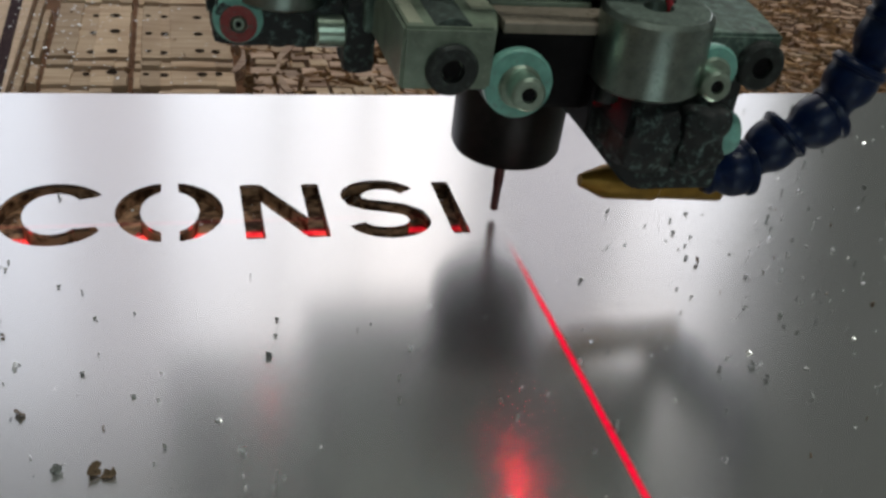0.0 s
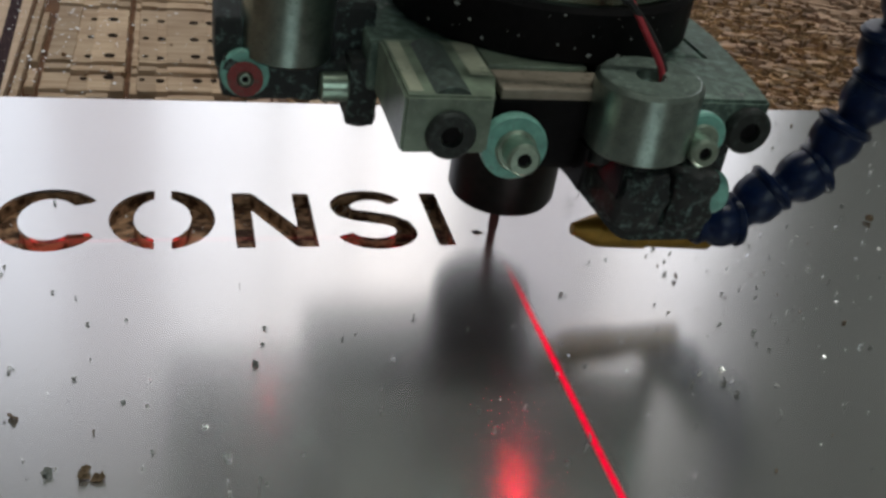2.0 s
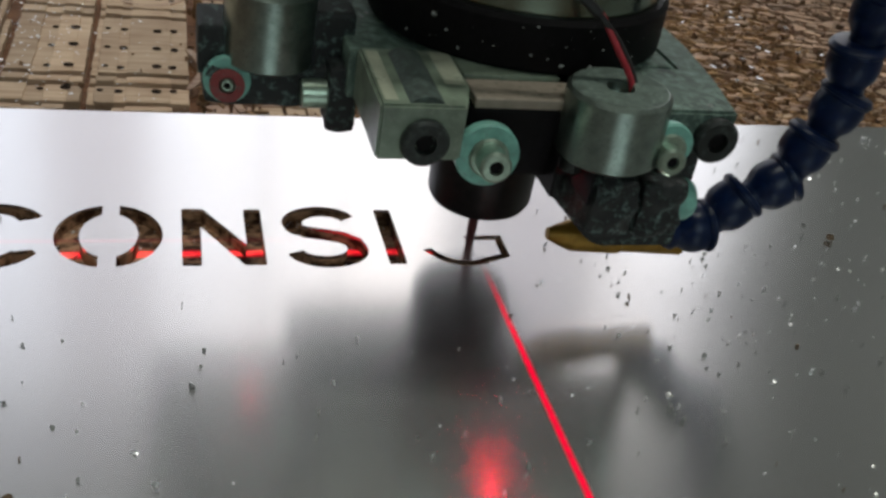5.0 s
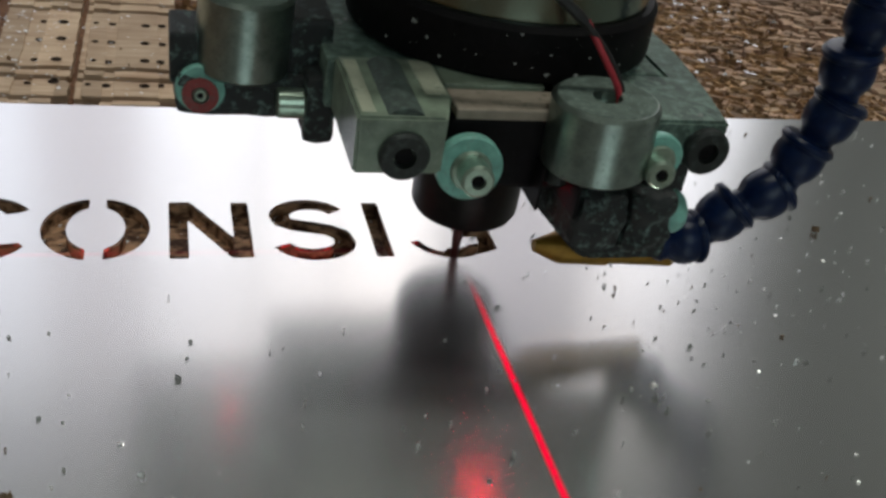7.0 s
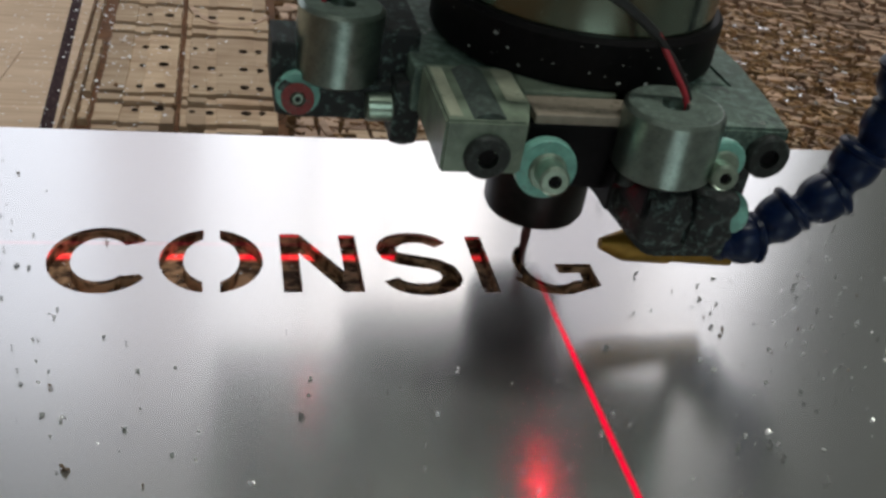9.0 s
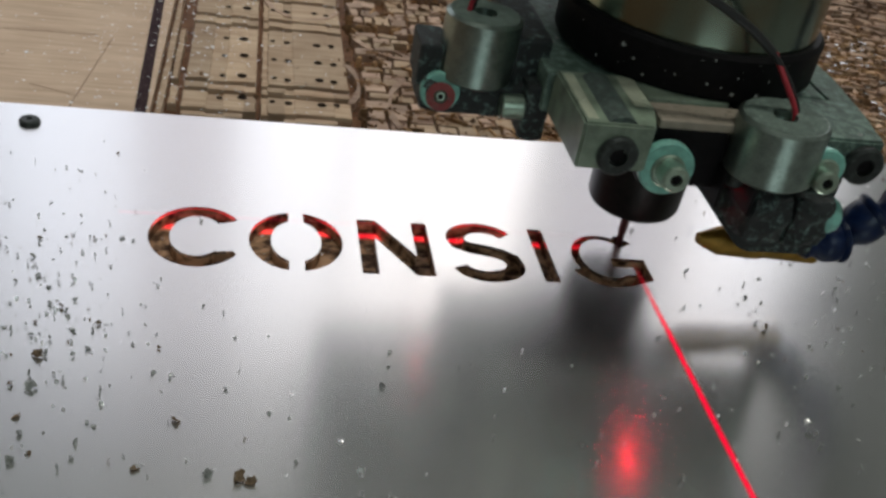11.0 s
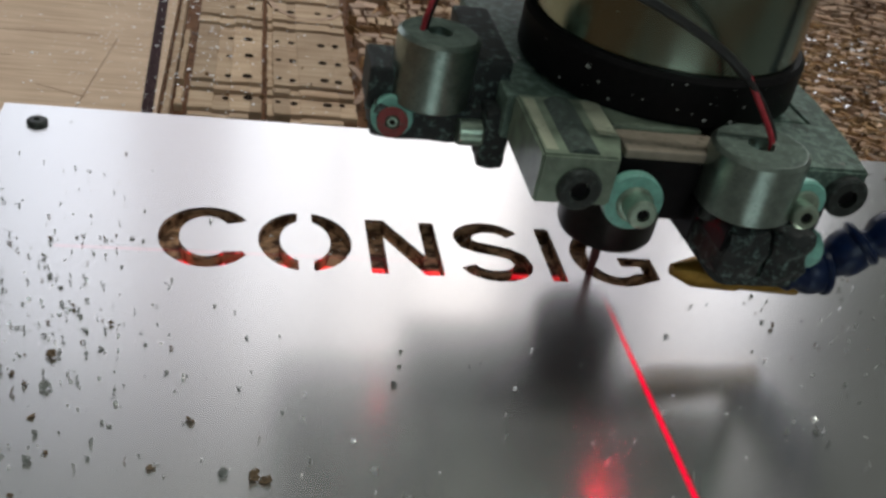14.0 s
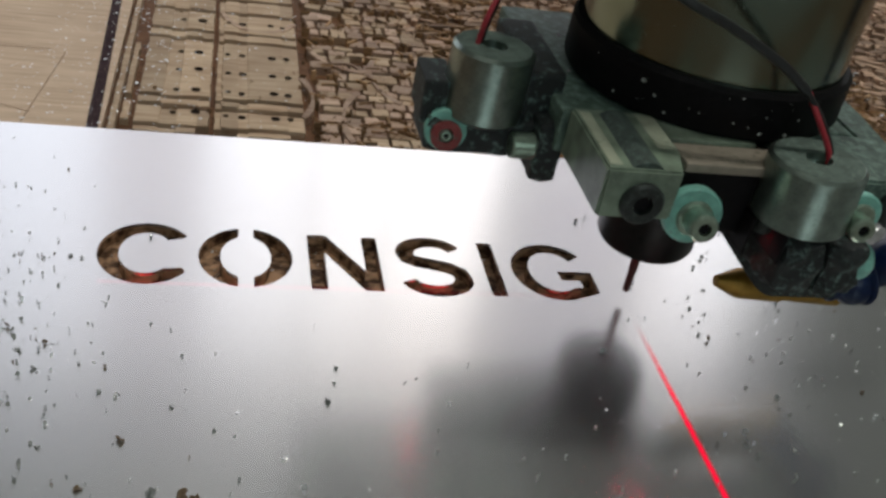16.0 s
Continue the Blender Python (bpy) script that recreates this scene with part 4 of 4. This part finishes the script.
# ---- carved relief of the spoil board ----
def land(x0, x1, y0, y1, z1, bevel=0.5, mat=None):
    """A raised remnant with edges broken by the cutter."""
    edge = []
    for (ax, ay), (bx, by) in (((x0, y0), (x1, y0)), ((x1, y0), (x1, y1)), ((x1, y1), (x0, y1)), ((x0, y1), (x0, y0))):
        n = max(1, int(math.hypot(bx - ax, by - ay) / 4))
        for k in range(n):
            q = noise.noise_vector(Vector((ax + (bx - ax) * k / n, ay + (by - ay) * k / n, z1)) * 0.31)
            edge.append((ax + (bx - ax) * k / n + q.x * 0.8, ay + (by - ay) * k / n + q.y * 0.9))
    cx, cy = (x0 + x1) / 2, (y0 + y1) / 2
    bm = bmesh.new()
    rings = []
    for shrink, z in ((0, -7), (0.1, z1 - bevel), (bevel, z1)):
        rings.append([bm.verts.new(((x - shrink * (1 if x > cx else -1)) * MM, (y - shrink * (1 if y > cy else -1)) * MM, z * MM)) for x, y in edge])
    for lo, hi in zip(rings, rings[1:]):
        for k in range(len(edge)):
            j = (k + 1) % len(edge)
            bm.faces.new((lo[k], lo[j], hi[j], hi[k]))
    bm.faces.new(rings[-1])
    return part("carved_land", bm, mat or CARVED, board)


def drilled(x, y, z, r):
    # a near-black disc on the surface paints the shade inside a hole
    part("hole_shade_disc", lathe([(r, 0.12), (r * 0.9, 0.18), (0, 0.14)], (x, y, z), "z", 14), BORE_SHADE, board)


COLUMNS = [(-80, -68.4, 1.8), (-68.8, -59.4, 2.6), (-59.8, -50, 1.7), (-50.3, -44, 2.3), (-41, -37.5, 3.4), (-37.8, -29.2, 1.8), (-29.6, -23.6, 2.4), (-24, -3.4, 1.7), (-3.8, 5, 2.1)]
ROWS = [(127.5, 132), (136, 153.5), (158.5, 165), (169.5, 243), (248, 256), (260.5, 288), (293, 312), (317, 360)]
rb = random.Random(11)
for cx0, cx1, deep in COLUMNS:
    for r0, r1 in ROWS:
        if r1 - r0 > 5 or rb.random() < 0.5:
            land(cx0 + rb.uniform(-0.4, 0), cx1 + rb.uniform(0, 0.4), r0 + rb.uniform(-0.8, 0.8), r1 + rb.uniform(-0.8, 0.8), -deep - rb.uniform(0, 0.3), 0.25)
for x, r in ((-61.5, 1.8), (-51.5, 2.7), (-34.9, 1.7), (-27.4, 2.4), (-9.8, 2.3), (-2.2, 2.0)):
    for y in (149, 177, 201.5, 226, 274):
        drilled(x + rb.uniform(-0.7, 0.7), y + rb.uniform(-1.2, 1.2), -1.85 if not -30 < x < -26 and not -63 < x < -60 else -2.5, r * rb.uniform(0.85, 1.1))
drilled(-50.5, 153.0, -1.9, 1.6)
land(-92, -88.5, 126, 420, -2.2)
land(-87.5, -84, 170, 236, -3.2)
land(-87, -83, 140, 160, -2.7)

# rough carved field: short raised splinters left between tool tracks
def splinter(bm, x, y, length, width, z, turn, rnd):
    c, s = math.cos(turn), math.sin(turn)
    pts = []
    for a, b in ((-0.5, -0.5), (-0.1, -0.5 - 0.1 * rnd.random()), (0.5, -0.5 * rnd.uniform(0.5, 1)), (0.5 * rnd.uniform(0.8, 1), 0.5), (-0.5 * rnd.uniform(0.8, 1), 0.5)):
        px, py = a * length, b * width
        pts.append((x + px * c - py * s, y + px * s + py * c))
    slope = rnd.uniform(-0.7, 0.7)
    top = [bm.verts.new((px * MM, py * MM, (z + slope * (k % 2)) * MM)) for k, (px, py) in enumerate(pts)]
    low = [bm.verts.new((px * MM, py * MM, -7 * MM)) for px, py in pts]
    bm.faces.new(top)
    for j in range(5):
        k = (j + 1) % 5
        bm.faces.new((top[k], top[j], low[j], low[k]))
    bmesh.ops.recalc_face_normals(bm, faces=bm.faces[-6:])


rs = random.Random(21)
rest_of_field = bmesh.new()
near = 0
y = 128.0
while y < 560:
    x = (70.0 if y < 345 else 10.0) + rs.uniform(0, 26)
    pitch = rs.uniform(3.6, 6.2) * (1 + max(0, y - 300) / 500)
    while x < 760:
        length = rs.uniform(3, 16) + (rs.uniform(8, 22) if rs.random() < 0.12 else 0)
        z = -1.6 - abs(rs.gauss(0, 1.1))
        if rs.random() < 0.84:
            args = (x + length / 2, y + rs.uniform(-1, 1), length * rs.uniform(0.8, 1.05), pitch * rs.uniform(0.3, 1.35), z, radians(rs.gauss(-9, 22)), rs)
            if near < 280 and y < 260 and (x < 150 or x > 230) and rs.random() < 0.6:
                bm = bmesh.new()
                splinter(bm, *args)
                part("carved_splinter", bm, CARVED if rs.random() < 0.5 else CARVED_RED, board)
                near += 1
            else:
                splinter(rest_of_field, *args)
        x += length + rs.uniform(0.5, 4)
    y += pitch
tagged(part("carved_field", rest_of_field, CARVED_RED, board, "rough reddish-brown carved wood"), kind="stuff")

# torn fibres standing up between the carved pieces
fibres = bmesh.new()
for k in range(2600):
    x, y = rs.uniform(12, 420), 127 + 240 * rs.random() ** 1.4
    if x < 90 and k % 3:
        continue
    splinter(fibres, x, y, rs.uniform(2.5, 9) + 8 * rs.random() ** 4, rs.uniform(0.35, 1.3), -0.9 - abs(rs.gauss(0, 1.0)), radians(rs.gauss(-18, 38)), rs)
tagged(part("splintered_wood", fibres, FIBRE, board, "torn orange-brown wood fibres"), kind="stuff")

# broken lands between the drilled blocks and the rough field, with a few curved ridges
y = 127.5
while y < 345:
    deep = rs.uniform(5, 11)
    x = 12 + rs.uniform(0, 4)
    while x < 92:
        wide = rs.uniform(4.5, 15)
        if rs.random() < 0.88:
            ob = land(x, x + wide, y + rs.uniform(-1.2, 1.2), y + deep + rs.uniform(-1.5, 1), -1.7 - abs(rs.gauss(0, 0.9)), 0.35, CARVED if rs.random() < 0.45 else CARVED_PINK)
            if rs.random() < 0.4:
                ob.matrix_basis = Matrix.Translation((x * MM, y * MM, 0)) @ Matrix.Rotation(radians(rs.gauss(0, 10)), 4, "Z") @ Matrix.Translation((-x * MM, -y * MM, 0))
        x += wide + rs.uniform(0.6, 2.2)
    y += deep + rs.uniform(0.8, 2.4)
for cx, cy, r, a0, a1 in ((-14, 178, 25, -42, 40), (60, 150, 34, 130, 205), (40, 262, 30, 200, 285), (75, 215, 28, 150, 240), (-16, 300, 24, 195, 330), (30, 205, 16, 20, 110)):
    spine = arc(cx, cy, r, r * 1.5, a0, a1, 16)
    ridge = new("curved_ridge", flat_mesh("curved_ridge", [ribbon(spine, lambda s: 2.6 + 1.2 * math.sin(9 * s))], -7, -1.35 - rs.uniform(0, 0.5), CARVED_PINK))
    ridge.parent = board

# short thin dark brown strips laid on the plain plywood
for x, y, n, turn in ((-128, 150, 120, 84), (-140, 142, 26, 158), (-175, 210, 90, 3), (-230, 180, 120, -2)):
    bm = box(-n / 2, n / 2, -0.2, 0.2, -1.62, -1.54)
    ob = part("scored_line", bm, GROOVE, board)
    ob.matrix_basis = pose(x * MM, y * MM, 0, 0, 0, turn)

# broken curls of wood and lint between the splinters
fibres = bmesh.new()
for k in range(420):
    x, y = rs.uniform(10, 600), rs.uniform(126, 430)
    a = rs.gauss(0.2, 0.7)
    n = rs.uniform(4, 14)
    z = rs.uniform(-2.5, 0.4)
    tube([(x, y, z), (x + n * 0.5 * math.cos(a), y + n * 0.5 * math.sin(a), z + rs.uniform(0, 1.4)), (x + n * math.cos(a + 0.4), y + n * math.sin(a + 0.4), z - 0.3)], rs.uniform(0.15, 0.4), 4, fibres)
tagged(part("splintered_wood", fibres, LITTER), "loose wood fibres and splinters on the carved board", "wood fibres", kind="stuff")



def motions():
    walk(head, [(t, pose(x * MM, y * MM, z * MM)) for t, x, y, z in HEAD_ROWS])
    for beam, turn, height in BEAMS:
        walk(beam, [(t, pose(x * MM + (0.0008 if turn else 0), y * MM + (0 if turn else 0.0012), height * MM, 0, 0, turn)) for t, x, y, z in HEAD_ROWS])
    for ob, c, t, rest, tilt, spin in FLAKES:
        home = pose(c.x * MM, c.y * MM, 0)
        up = pose((c.x * 0.6 + rest[0] * 0.4) * MM, (c.y * 0.6 + rest[1] * 0.4) * MM, 0.02, tilt / 2, 0, spin / 2)
        down = pose(rest[0] * MM, rest[1] * MM, rest[2] * MM, tilt / 8, 0, spin)
        walk(ob, [(0.0, home), (t - 0.034, home), (t + 0.066, up), (t + 0.166, down), (16.0, down)])


motions()
